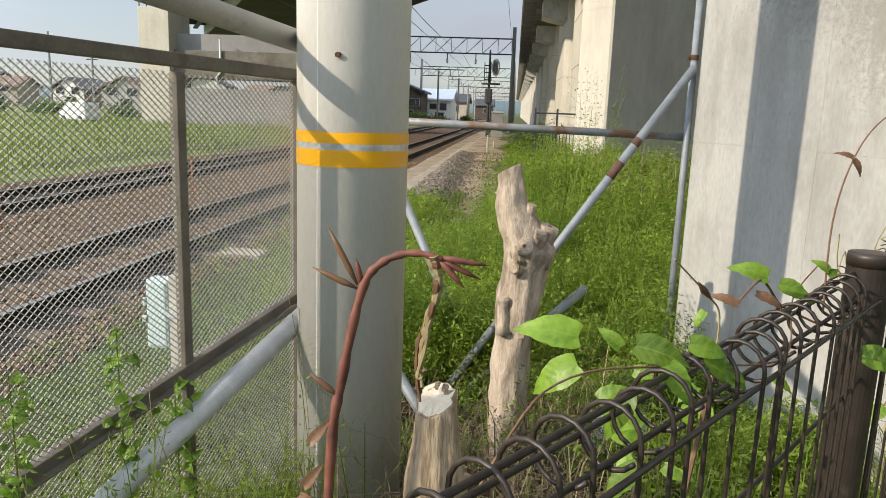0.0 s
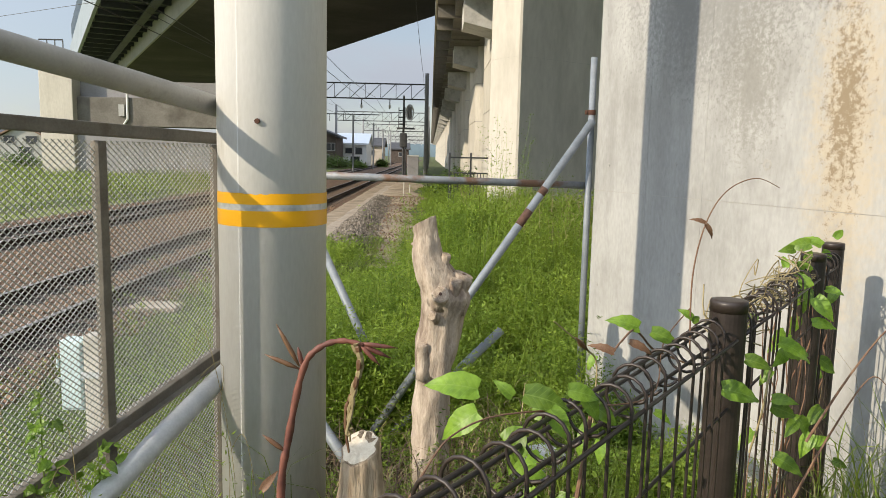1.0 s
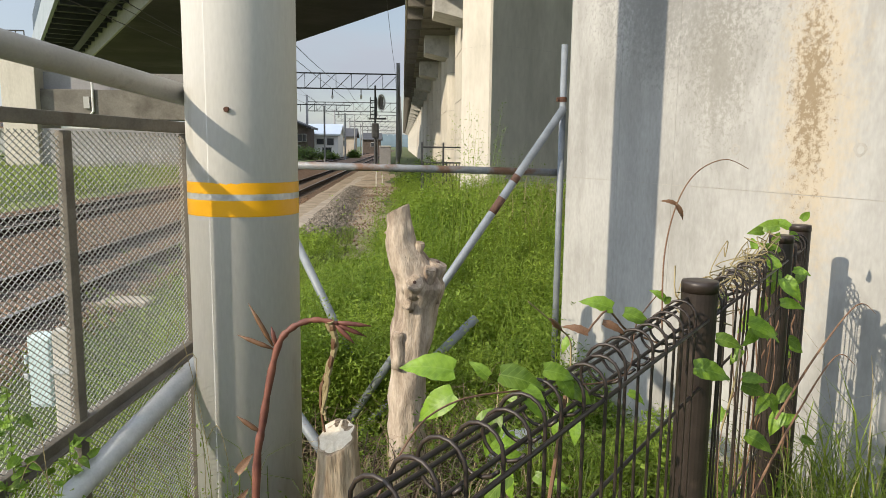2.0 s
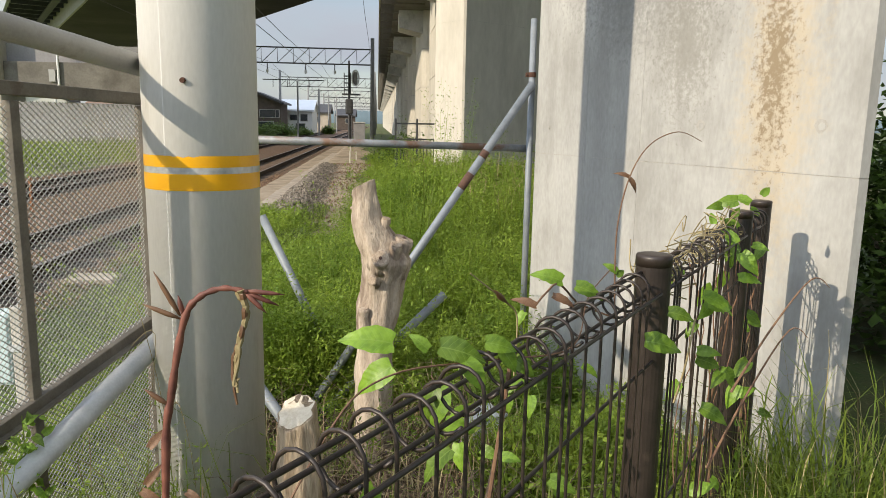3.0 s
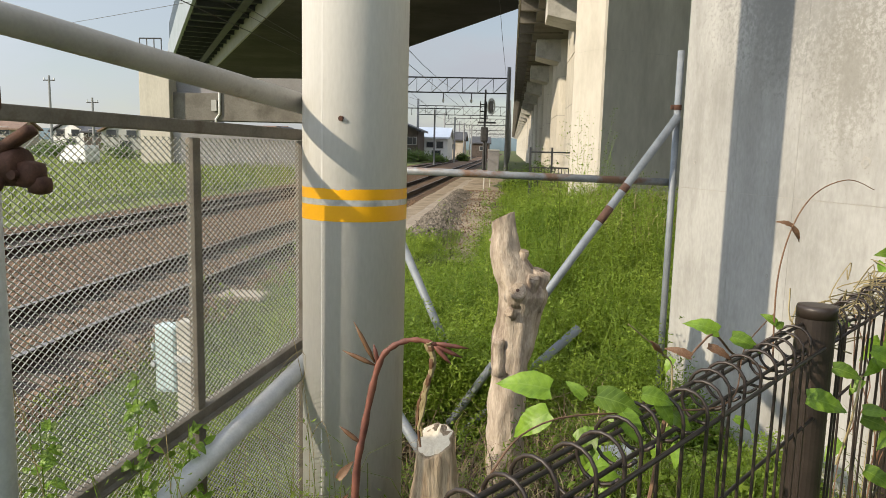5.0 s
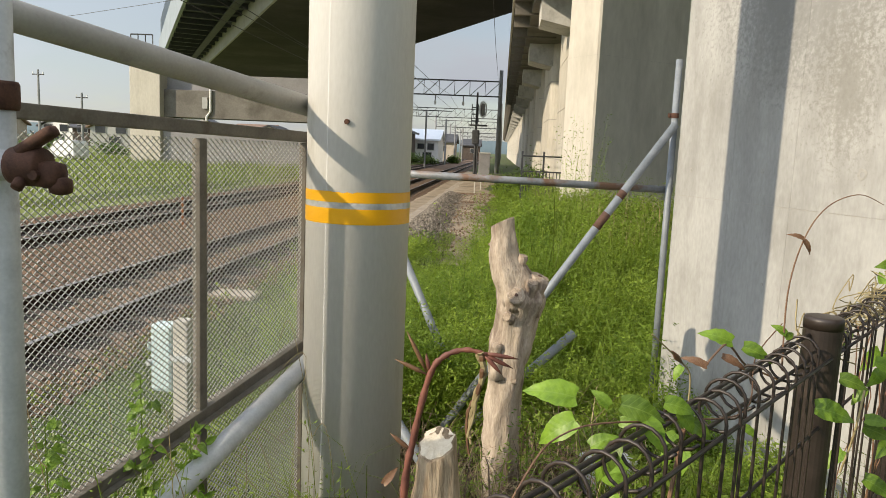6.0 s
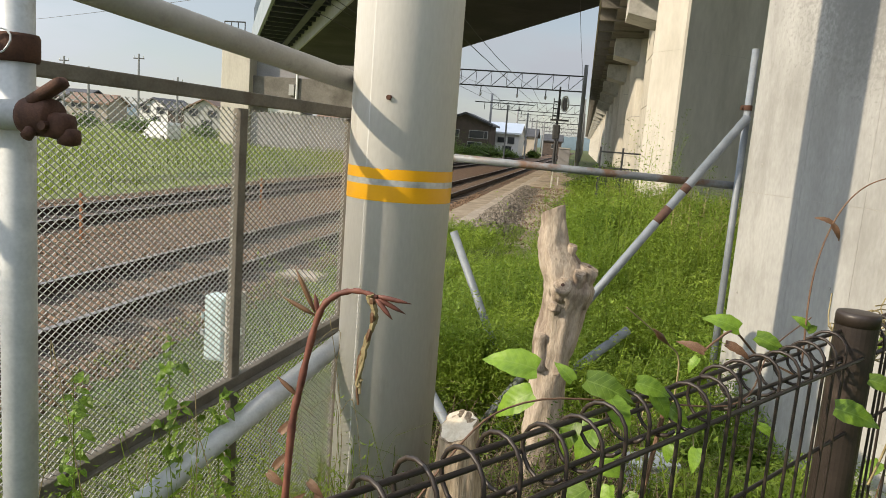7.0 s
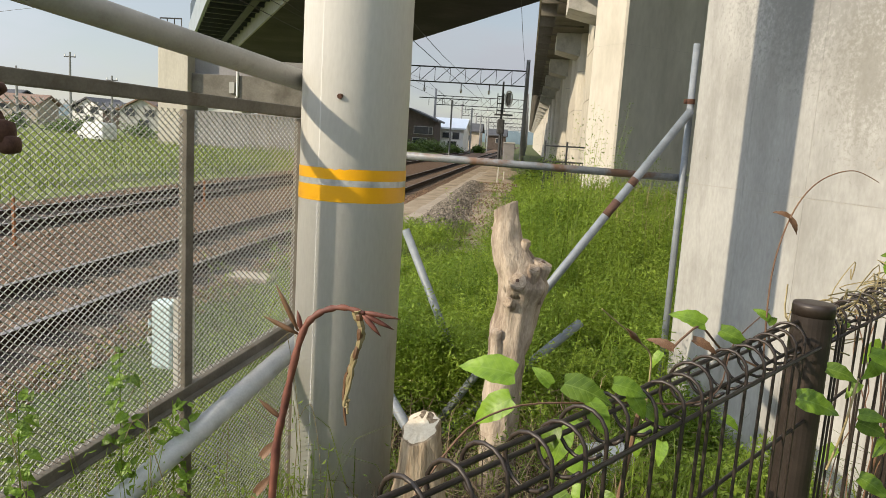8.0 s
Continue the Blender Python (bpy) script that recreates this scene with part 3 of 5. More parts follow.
part("edge_beam", boxed((2.1, S0, 7.2), (2.245, S1, 7.95)), M_FASCIA, bridge, "pale blue edge beam")
part("parapet", boxed((2.14, S0, 7.955), (2.22, S1, 9.0)), M_FASCIA, bridge)
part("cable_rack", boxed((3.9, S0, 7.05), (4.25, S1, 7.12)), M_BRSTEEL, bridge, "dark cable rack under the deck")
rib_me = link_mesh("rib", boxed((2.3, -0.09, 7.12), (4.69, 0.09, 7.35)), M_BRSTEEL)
post_me = link_mesh("parapet_post", boxed((2.15, -0.03, 9.0), (2.2, 0.03, 10.2)), M_FASCIA)
for k in range(26):
    shared("rib", rib_me, bridge, pose(0, 12 + 1.9 * k, 0))
for k in range(40):
    shared("parapet_post", post_me, bridge, pose(0, 16 + 1.1 * k, 0))

# abutment beyond the tracks
abut = thing("bridge_abutment", "pale concrete abutment tower with dark cross beam", "abutment", at=(-27.35, 52, -0.4))
part("tower", boxed((0, 0, 0), (2.3, 3.5, 8.4), 0.05), M_CONC2, abut)
part("cross_beam", boxed((2.3, 0.6, 3.5), (13.5, 3.0, 5.5), 0.04), M_SHADEUNDER, abut)
part("bearing_shelf", boxed((2.3, 1.2, 5.5), (13.5, 3.0, 6.7), 0.02), M_WALLG, abut)
for k in range(4):
    part("railing_post", tubed([(0.1 + 0.55 * k, 0.1, 8.4), (0.1 + 0.55 * k, 0.1, 9.3)], 0.04, 6), M_DARKSTEEL, abut)
part("top_rail", tubed([(0.1, 0.1, 9.3), (1.75, 0.1, 9.3)], 0.05, 6), M_DARKSTEEL, abut)
part("drain_pipe", tubed([(5.6, 0.5, 2.2), (5.6, 0.5, 3.6), (5.9, 0.5, 4.0), (5.9, 0.5, 6.3)], 0.09, 8), M_WHITE, abut, "white plastic drain pipe")
part("meter_box", boxed((5.3, 0.4, 4.2), (5.7, 0.6, 5.0)), M_CREAM, abut)
tagged(part("sound_wall", boxed((-25.0, 52.4, -0.4), (-13.5, 52.6, 2.4)), M_WALLG), "plain grey panel wall under the bridge", "wall", kind="structure")

# railway viaduct
via = thing("railway_viaduct", "elevated concrete railway viaduct on a row of piers", "viaduct", at=(0, 0, 0))
part("deck", boxed((0.9, 22.0, 6.75), (9.5, 330, 7.5)), M_SHADEUNDER, via)
part("edge_slab", prism(bmesh.new(), [(0.25, 22.0), (0.9, 22.0), (0.9, 330), (0.25, 330)], 7.15, 7.6), M_SHADEUNDER, via)
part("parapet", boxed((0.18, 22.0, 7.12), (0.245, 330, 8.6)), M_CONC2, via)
rib2_me = link_mesh("deck_rib", boxed((0.26, -0.12, 6.68), (2.2, 0.12, 7.14)), M_SHADEUNDER)
rounded = [(cx + 0.55 * math.cos(a), cy + 0.55 * math.sin(a)) for cx, cy, a0 in ((4.05, 5.65, 0), (2.75, 5.65, 90), (2.75, 0.55, 180), (4.05, 0.55, 270)) for a in np.radians(np.linspace(a0, a0 + 90, 6))]
recessed = [(3.4 + (x - 3.4) * 0.985, 3.1 + (y - 3.1) * 0.994) for x, y in rounded]
pier_me = link_mesh("pier", prism(bmesh.new(), recessed, -0.5, 6.75), M_JOINT)
lift_mes = [link_mesh("lift", prism(bmesh.new(), rounded, z0 + 0.015, z1 - 0.015), M_CONC2) for z0, z1 in ((-0.5, 1.35), (1.35, 3.2), (3.2, 5.0), (5.0, 6.76))]
cor_bm = bmesh.new()
v = [cor_bm.verts.new(p) for x in (0, 1.9) for p in ((1.12, 0.1 + x, 6.74), (1.12, 0.1 + x, 5.95), (2.3, 0.1 + x, 5.68), (2.3, 0.1 + x, 6.74))]
for q in ((3, 2, 1, 0), (4, 5, 6, 7), (1, 5, 4, 0), (2, 6, 5, 1), (0, 4, 7, 3)):
    cor_bm.faces.new([v[i] for i in q])
bmesh.ops.recalc_face_normals(cor_bm, faces=cor_bm.faces)
cor_me = link_mesh("corbel", cor_bm, M_WHITEC)
for k in range(26):
    p = shared("pier", pier_me, via, pose(0, 24.5 + 10.8 * k, 0))
    for lift_me in lift_mes:
        shared("lift", lift_me, p)
    shared("corbel", cor_me, via, pose(0, 24.7 + 10.8 * k, 0))
for k in range(100):
    shared("deck_rib", rib2_me, via, pose(0, 28.2 + 2.7 * k, 0))


# ---- steel barrier beside the path ----
POLE = Vector((-0.450, 2.40, 0))
pole = thing("barrier_pole", "thick grey painted steel pole with yellow reflective tape", "pole", at=POLE)
R = 0.181
part("shaft", tubed([(0, 0, -0.3), (0, 0, 5.2)], R, 64), M_POLE, pole, smooth=False).data.polygons.foreach_set("use_smooth", [True] * 64 + [False] * 2)
part("weld_seam", boxed((-0.002, 0.0005, -0.2), (0.002, 0.003, 5.2), 0, pose(-0.075, -0.1655, 0, 0, 0, -24)), M_POLE, pole)


def band(z0, z1, mat, name, label, torn=0.0, proud=0.0015):
    bm = bmesh.new()
    n = 72
    rng = random.Random(7)
    lo, hi = [], []
    for k in range(n):
        a = k * math.tau / n
        cut = torn * rng.random() if 50 < k < 56 else 0
        lo.append(bm.verts.new(((R + proud) * math.cos(a), (R + proud) * math.sin(a), z0)))
        hi.append(bm.verts.new(((R + proud) * math.cos(a), (R + proud) * math.sin(a), z1 - cut)))
    for k in range(n):
        bm.faces.new((lo[k], lo[(k + 1) % n], hi[(k + 1) % n], hi[k]))
    return part(name, bm, mat, pole, label, smooth=True)


band(1.338, 1.374, M_YELLOW, "tape", "yellow warning tape with a torn upper edge", 0.008)
band(1.318, 1.3385, M_SILVER, "tape", "silver reflective stripe", 0, 0.0012)
band(1.266, 1.318, M_YELLOW, "tape", "yellow warning tape")
bolt = part("bolt", tubed([(-0.006, -0.178, 1.602), (-0.008, -0.192, 1.600)], 0.0085, 6), M_RUST, pole, "small dark bolt")

FD = Vector((0.373, 0.928, 0))
F0 = Vector((-0.662, 2.468, 0))


def on_fence(s, z, off=0.0):
    """A place on the wire mesh fence, s metres back from its end at the pole."""
    p = F0 - FD * s
    return Vector((p.x + 0.928 * off, p.y - 0.373 * off, z))


rail_top = thing("guard_rail", "grey steel guard rail running from the pole above the fence", "guard rail")
part("collar", tubed([on_fence(-0.035, 1.649, 0.02), on_fence(-0.02, 1.651, 0.02)], 0.039, 20), M_RAILP, rail_top, "welded end collar")
part("tube", tubed([on_fence(-0.04, 1.648, 0.03), on_fence(1.0, 1.765, 0.03), on_fence(3.2, 2.01, 0.03)], 0.036, 20), M_RAILP, rail_top, smooth=True)
strut = thing("pole_brace", "galvanised steel tube bracing the pole down to the ground", "brace")
part("collar", tubed([on_fence(0.0, 0.7606, 0.075), on_fence(0.016, 0.7545, 0.075)], 0.037, 20), M_GALV, strut, "welded end collar")
part("tube", tubed([on_fence(-0.02, 0.768, 0.075), on_fence(0.65, 0.522, 0.08), on_fence(2.02, 0.02, 0.09)], 0.034, 20), M_GALV, strut, smooth=True)

# mesh fence
FENCE_LEN = 3.4
fence = thing("mesh_fence", "weathered steel mesh fence with diamond wire beside the tracks", "fence", at=F0, rz=math.degrees(math.atan2(-0.928, -0.373)))
# local x runs back along the fence
part("top_rail", boxed((-0.02, -0.018, 0), (FENCE_LEN, 0.018, 0.038), 0.005, pose(0, 0, 1.529, 0, -1.2, 0)), M_FRAME, fence)
FALL = pose(0, 0, 0.788, 0, 12.7, 0)
part("middle_rail", boxed((-0.02, -0.021, -0.018), (FENCE_LEN, 0.021, 0.018), 0.004, FALL), M_FRAME, fence)
part("angle_lip", boxed((-0.02, 0.022, -0.018), (FENCE_LEN, 0.045, -0.013), 0, FALL), M_FRAME, fence)
for k, x in enumerate((0.0, 0.512, 1.42, 2.37, 3.3)):
    part("post", boxed((x - 0.015, -0.0155, -0.1), (x + 0.015, 0.0155, 1.527), 0.003), M_FRAME, fence)


def mesh_panel(x0, x1, z0, z1, pitch_x, pitch_z, r, kink):
    """Expanded metal: two families of slanting flat strands, each turned about its own length."""
    bm = bmesh.new()
    slope = pitch_z / pitch_x
    h = z1 - z0
    k0 = int(-h / slope / pitch_x) - 1
    for fam in (1, -1):
        for k in range(k0, int((x1 - x0) / pitch_x) + 2 - k0):
            a = x0 + k * pitch_x
            # x = a + fam * (z - z0) / slope
            za, zb = z0, z1
            xs = (a, a + fam * h / slope)
            t0, t1 = 0.0, 1.0
            dx = xs[1] - xs[0]
            ta, tb = sorted(((x0 - a) / dx, (x1 - a) / dx))
            t0, t1 = max(t0, ta), min(t1, tb)
            if t1 - t0 < 0.01:
                continue
            p = Vector((a + dx * t0, fam * kink, z0 + h * t0))
            q = Vector((a + dx * t1, fam * kink, z0 + h * t1))
            d = (q - p).normalized()
            cross_ = d.cross(Vector((0, 1, 0)))
            if cross_.x < 0:
                cross_.negate()
            flat = (Vector((0, 0.5, 0)) + 0.87 * cross_).normalized() if fam < 0 else (Vector((0, 0.8, 0)) + 0.6 * cross_).normalized()
            wide = d.cross(flat)
            ring = [[bm.verts.new(e + a_ * r * wide + b_ * r * flat) for a_, b_ in ((1.25, 0.45), (-1.25, 0.45), (-1.25, -0.45), (1.25, -0.45))] for e in (p, q)]
            for i in range(4):
                bm.faces.new((ring[0][i], ring[0][(i + 1) % 4], ring[1][(i + 1) % 4], ring[1][i]))
    return bm


for x0, x1 in ((0.015, 0.497), (0.527, 1.405), (1.435, 2.355), (2.385, 3.28)):
    part("wire_mesh", mesh_panel(x0, x1, 0.02, 1.527, 0.0208, 0.0182, 0.00105, 0.0010), M_MESH, fence)

# scaffold post with clamps
sc = thing("scaffold_post", "grey scaffold tube standing at the fence with rusty clamps", "scaffold post", at=(-0.811, 1.058, 0))
part("tube", tubed([(0, 0, -0.2), (0, 0, 2.58)], 0.030, 24), M_GALV, sc, smooth=True)


def clamp_shell(bm, lo, hi, r):
    """A half-round coupler shell with flanges and a bolt."""
    a, b = Vector(lo), Vector(hi)
    d = (b - a).normalized()
    tube(bm, [a, a.lerp(b, 0.12), a.lerp(b, 0.88), b], [r * 0.93, r, r, r * 0.93], 18)
    side = d.orthogonal().normalized()
    for k in (-1,):
        tube(bm, [a.lerp(b, 0.5) + side * k * r * 0.9, a.lerp(b, 0.5) + side * k * r * 1.45], r * 0.3, 8)
    return bm


up = part("clamp", clamp_shell(bmesh.new(), (0, 0, 1.558), (0, 0, 1.606), 0.038), M_RUST, sc, "rusty scaffold clamp", smooth=True)
part("bolt", tubed([(-0.07, -0.045, 1.582), (-0.02, -0.048, 1.582)], 0.007, 8), M_RUST, up)
part("nut", tubed([(-0.03, -0.048, 1.582), (-0.018, -0.048, 1.582)], 0.013, 6), M_RUST, up)
part("wire_tie", tubed([(0.02 * math.cos(a) + 0.005, -0.042 + 0.004 * math.sin(2 * a), 1.59 + 0.02 * math.sin(a)) for a in np.linspace(0, math.tau, 12, endpoint=False)], 0.0018, 5, closed=True), M_GALV, sc, "twisted wire tie")


def clamp(parent, at, rz, name="clamp"):
    """A small scaffold coupler: shell, hinge lug and bolt."""
    bm = bmesh.new()
    tube(bm, [(0, 0, -0.022), (0, 0, 0.022)], 0.036, 14)
    box(bm, (0.025, -0.02, -0.02), (0.06, 0.02, 0.02), 0.006)
    tube(bm, [(0.045, -0.035, 0), (0.045, 0.035, 0)], 0.007, 8)
    made = part(name, bm, M_RUST, parent, "rusty scaffold clamp")
    made.matrix_basis = pose(*at, 0, 0, rz)
    return made


cross = thing("scaffold_tube", "short grey scaffold tube clamped across the post", "scaffold tube", at=(-0.721, 1.000, 1.468))
part("tube", tubed([(-0.95, 0.03, 0.0), (-0.012, 0, 0.0)], 0.0255, 20), M_GALV, cross, smooth=True)
part("pin_hole", tubed([(-0.075, -0.022, 0.008), (-0.075, -0.027, 0.008)], 0.007, 10), M_DARKHOLE, cross, "dark pin hole")
cl = part("end_clamp", clamp_shell(bmesh.new(), (-0.022, 0, 0), (0.032, 0, 0.0), 0.032), M_RUST, cross, "rusty clamp on the tube end", smooth=True)
part("lug", boxed((-0.012, -0.014, -0.009), (0.062, 0.012, 0.010), 0.008, pose(0.006, -0.01, 0.028, 0, -32, 0)), M_RUST, cl, smooth=True)
part("jaw", boxed((0.018, -0.02, -0.034), (0.064, 0.02, 0.010), 0.016), M_RUST, cl, smooth=True)
part("jaw", boxed((0.042, -0.016, -0.044), (0.074, 0.016, -0.014), 0.012), M_RUST, cl, smooth=True)
part("bolt", tubed([(0.03, -0.03, -0.012), (0.03, 0.03, -0.012)], 0.008, 8), M_RUST, cl)

# blue-grey pipe frame between pole and pier
frame_pipes = (
    ("rail_pipe", (-0.80, 3.887, 1.390), (1.035, 4.165, 1.352), 0.021, "slim horizontal pipe rail streaked with rust"),
    ("upright_pipe", (1.007, 4.115, -0.1), (1.007, 4.115, 2.08), 0.019, "upright blue-grey pipe beside the pier"),
    ("diagonal_pipe", (1.002, 4.065, 1.72), (-0.365, 3.72, -0.25), 0.023, "slanting blue-grey pipe with rust patches"),
    ("diagonal_pipe", (-0.53, 4.10, 0.95), (-0.02, 3.95, -0.1), 0.024, "slanting blue-grey pipe behind the pole"),
    ("diagonal_pipe", (0.52, 4.05, 0.50), (-0.55, 3.60, -0.42), 0.026, "low slanting blue-grey pipe among the weeds"),
    ("ground_pipe", (-0.52, 3.3, 0.36), (-0.10, 3.02, -0.12), 0.026, "low grey pipe leaning into the weeds"),
)
for nm, a, b, r, lab in frame_pipes:
    t = thing(nm, lab, "pipe", "barrier pipes")
    part("pipe", tubed([a, b], r, 16), M_GALVB if nm == "rail_pipe" else M_GALVC, t, smooth=True)
cb = thing("pipe_clamp", "small rusty clamp on the upright pipe", "clamp")
clamp(cb, (1.007, 4.115, 1.772), 160).scale = (0.62, 0.62, 0.62)
for s, ln in ((0.194, 0.018), (0.258, 0.042)):
    a, b = Vector((1.002, 4.065, 1.72)), Vector((-0.365, 3.72, -0.25))
    t = thing("rust_patch", "flaking rust ring on the slanting pipe", "rust")
    part("scale", tubed([a.lerp(b, s), a.lerp(b, s + ln)], 0.0236, 16), M_RUSTP, t, smooth=True)


# ---- rolled-top wire fence ----
RD = Vector((0.6, 0.8, 0))
R0 = Vector((0.640, 1.205, 0))
roll_yaw = math.degrees(math.atan2(0.8, 0.6))
TOP, RING = 1.231, 0.0275


def wire_outline():
    """One upright wire: straight up, then round in a ring at the top."""
    pts = [(0, 0.0, 0.02), (0, 0.0, 0.6), (0, 0.0, TOP - 2 * RING - 0.01)]
    for k in range(15):
        a = math.radians(180 - 325 * k / 14)
        pts.append((0, RING + RING * math.cos(a), TOP - RING + RING * math.sin(a)))
    return pts


wire_me = link_mesh("upright_wire", tubed(wire_outline(), 0.0023, 6), M_BROWN, True)
fence_post_bm = bmesh.new()
tube(fence_post_bm, [(0, 0, -0.2), (0, 0, TOP + 0.012), (0, 0, TOP + 0.02)], [0.033, 0.033, 0.033], 28)
fence_post_me = link_mesh("shaft", fence_post_bm, M_BROWN)
cap_me = link_mesh("cap", tubed([(0, 0, TOP + 0.004), (0, 0, TOP + 0.02), (0, 0, TOP + 0.0245), (0, 0, TOP + 0.026)], [0.0338, 0.0338, 0.0325, 0.024], 28), M_BROWN, True)


def roll_panel(s0, s1, label):
    """A panel of upright wires with a rolled top, from s0 to s1 metres along the fence."""
    p = thing("wire_fence_panel", label, "fence", "rolled-top fence panels", at=R0 + RD * s0 - Vector((-0.8, 0.6, 0)) * 0.022, rz=roll_yaw)
    n = int((s1 - s0) / 0.05)
    for k in range(n):
        shared("upright_wire", wire_me, p, pose(0.03 + 0.05 * k, random.uniform(-0.0012, 0.0012), random.uniform(-0.003, 0.003), random.uniform(-0.5, 0.5), 0, random.uniform(-3, 3)))
    for y, z, r in ((-0.004, TOP - RING - 0.014, 0.0029), (2 * RING, TOP - RING - 0.006, 0.0029), (RING * 1.3, TOP - 0.0065, 0.0030), (RING, TOP - 2 * RING + 0.0065, 0.0029), (0.005, 1.06, 0.0029), (0.005, 0.70, 0.0029), (0.005, 0.36, 0.0029), (0.005, 0.05, 0.0029)):
        part("long_wire", tubed([(0, y, z), ((s1 - s0) * 0.5, y, z - 0.002), (s1 - s0, y, z)], r, 8), M_BROWN, p, smooth=True)
    return p


roll_panel(-2.02, -0.03, "dark brown rolled-top wire fence panel overgrown with vines")
roll_panel(0.03, 0.86, "dark brown wire fence panel tangled in dry vines")
roll_panel(0.93, 1.24, "short dark brown wire fence panel meeting the pier")
for s in (0.0, 0.895, 1.262, -2.05):
    p = thing("fence_post", "round dark brown steel fence post with cap", "fence post", "fence posts", at=R0 + RD * s)
    shared("shaft", fence_post_me, p)
    shared("cap", cap_me, p)


# ---- cut trunks ----
def trunk(name, label, spine, radii, stubs, at, cut=True, seed=3, lump=0.17, ridge=0.02, cut_mat=M_CUT, stem_mat=M_BARK, slant=(0, 0)):
    """A cut-off trunk: a tapering, knobbly stem with sawn stubs."""
    t = thing(name, label, "tree stump", at=at)
    pts = smoothed(spine, 12)
    n = len(pts)
    bm = bmesh.new()
    sides = 36
    rings = []
    for i, p in enumerate(pts):
        f = i / (n - 1) * (len(radii) - 1)
        a = min(int(f), len(radii) - 2)
        r = radii[a] + (radii[a + 1] - radii[a]) * (f - a)
        ring = []
        for k in range(sides):
            an = k * math.tau / sides
            d = Vector((math.cos(an), math.sin(an), 0))
            w = noise.noise(Vector((d.x * 1.6 + seed, d.y * 1.6, p.z * 6))) * lump + noise.noise(Vector((d.x * 4, d.y * 4 + seed, p.z * 13))) * lump * 0.55
            w += 0.03 * noise.noise(Vector((d.x * 9, d.y * 9, p.z * 30 + seed))) + ridge * math.sin(9 * an + 3 * noise.noise(Vector((seed, p.z * 3, 0))))
            q = p + d * r * (1 + w)
            q.z += (slant[0] * d.x + slant[1] * d.y) * r * max(0, i - n + 7) / 6
            ring.append(bm.verts.new(q))
        rings.append(ring)
    for a, b in zip(rings, rings[1:]):
        for k in range(sides):
            bm.faces.new((a[k], a[(k + 1) % sides], b[(k + 1) % sides], b[k]))
    bm.faces.new(rings[0][::-1])
    tops = [v.co.copy() for v in rings[-1]]
    bm.faces.new(rings[-1])
    stem = part("stem", bm, stem_mat, t, smooth=True)
    mid = sum(tops, Vector()) / len(tops)
    cb_ = bmesh.new()
    lift = Vector((0, 0, 0.002))
    ring = [cb_.verts.new(mid + (q - mid) * 0.93 + lift) for q in tops]
    inner = [cb_.verts.new(mid + (q - mid) * 0.45 + lift * 1.8) for q in tops]
    for k in range(sides):
        cb_.faces.new((ring[k], ring[(k + 1) % sides], inner[(k + 1) % sides], inner[k]))
    cb_.faces.new(inner)
    part("cut_face", cb_, cut_mat, stem, "pale sawn end")
    for a, b, r0, r1 in stubs:
        a, b = Vector(a), Vector(b)
        sb = bmesh.new()
        tube(sb, [a, a.lerp(b, 0.25), a.lerp(b, 0.5), a.lerp(b, 0.75), a.lerp(b, 0.92), b], [r0 * 1.3, r0 * 0.7 + r1 * 0.3, (r0 + r1) * 0.48, r1 * 0.98, r1 * 1.08, r1], 20)
        for v in sb.verts:
            v.co += 0.008 * noise.noise_vector(v.co * 30) + 0.004 * noise.noise_vector(v.co * 90)
        s_ = part("stub", sb, M_BARK, t, "sawn branch stub", smooth=True)
        d = (b - a).normalized()
        part("cut_face", tubed([b - d * 0.004, b + d * 0.003], r1 * 0.92, 14), M_CUTW, s_)
        if r1 > 0.03:
            part("heart", tubed([b, b + d * 0.0045], r1 * 0.22, 9), M_RUSTP, s_, "dark rotten heart of the knot")
    return t


trunk("cut_trunk", "pale barkless cut tree trunk with sawn branch stubs", [(0.0, 0, -0.45), (0.0, 0, -0.1), (-0.005, 0, 0.25), (0.0, 0, 0.5), (0.010, 0, 0.66), (0.030, 0, 0.80), (0.038, 0, 0.90), (0.0, 0, 0.99), (-0.035, 0.0, 1.08), (-0.040, 0, 1.16), (-0.045, 0, 1.222)], [0.10, 0.088, 0.078, 0.077, 0.082, 0.086, 0.104, 0.092, 0.066, 0.052, 0.046],
      [((0.065, 0.0, 0.85), (0.120, -0.02, 0.998), 0.054, 0.044), ((0.02, -0.07, 0.90), (0.022, -0.125, 0.935), 0.040, 0.034), ((-0.03, 0.0, 1.04), (-0.092, 0.0, 1.13), 0.036, 0.016), ((-0.040, -0.058, 0.56), (-0.046, -0.070, 0.71), 0.028, 0.020), ((0.0, -0.075, 0.83), (-0.012, -0.105, 0.838), 0.024, 0.018), ((0.02, -0.01, 0.98), (0.045, -0.03, 1.085), 0.034, 0.020), ((0.03, -0.06, 0.55), (0.032, -0.085, 0.56), 0.018, 0.012), ((0.07, -0.05, 0.90), (0.088, -0.085, 0.985), 0.034, 0.024), ((-0.02, -0.05, 0.96), (-0.025, -0.07, 1.03), 0.03, 0.012)], (0.118, 3.13, -0.085), seed=3, lump=0.21, ridge=0.03, slant=(0.5, -0.2)).scale = (1.065, 1.065, 1.065)
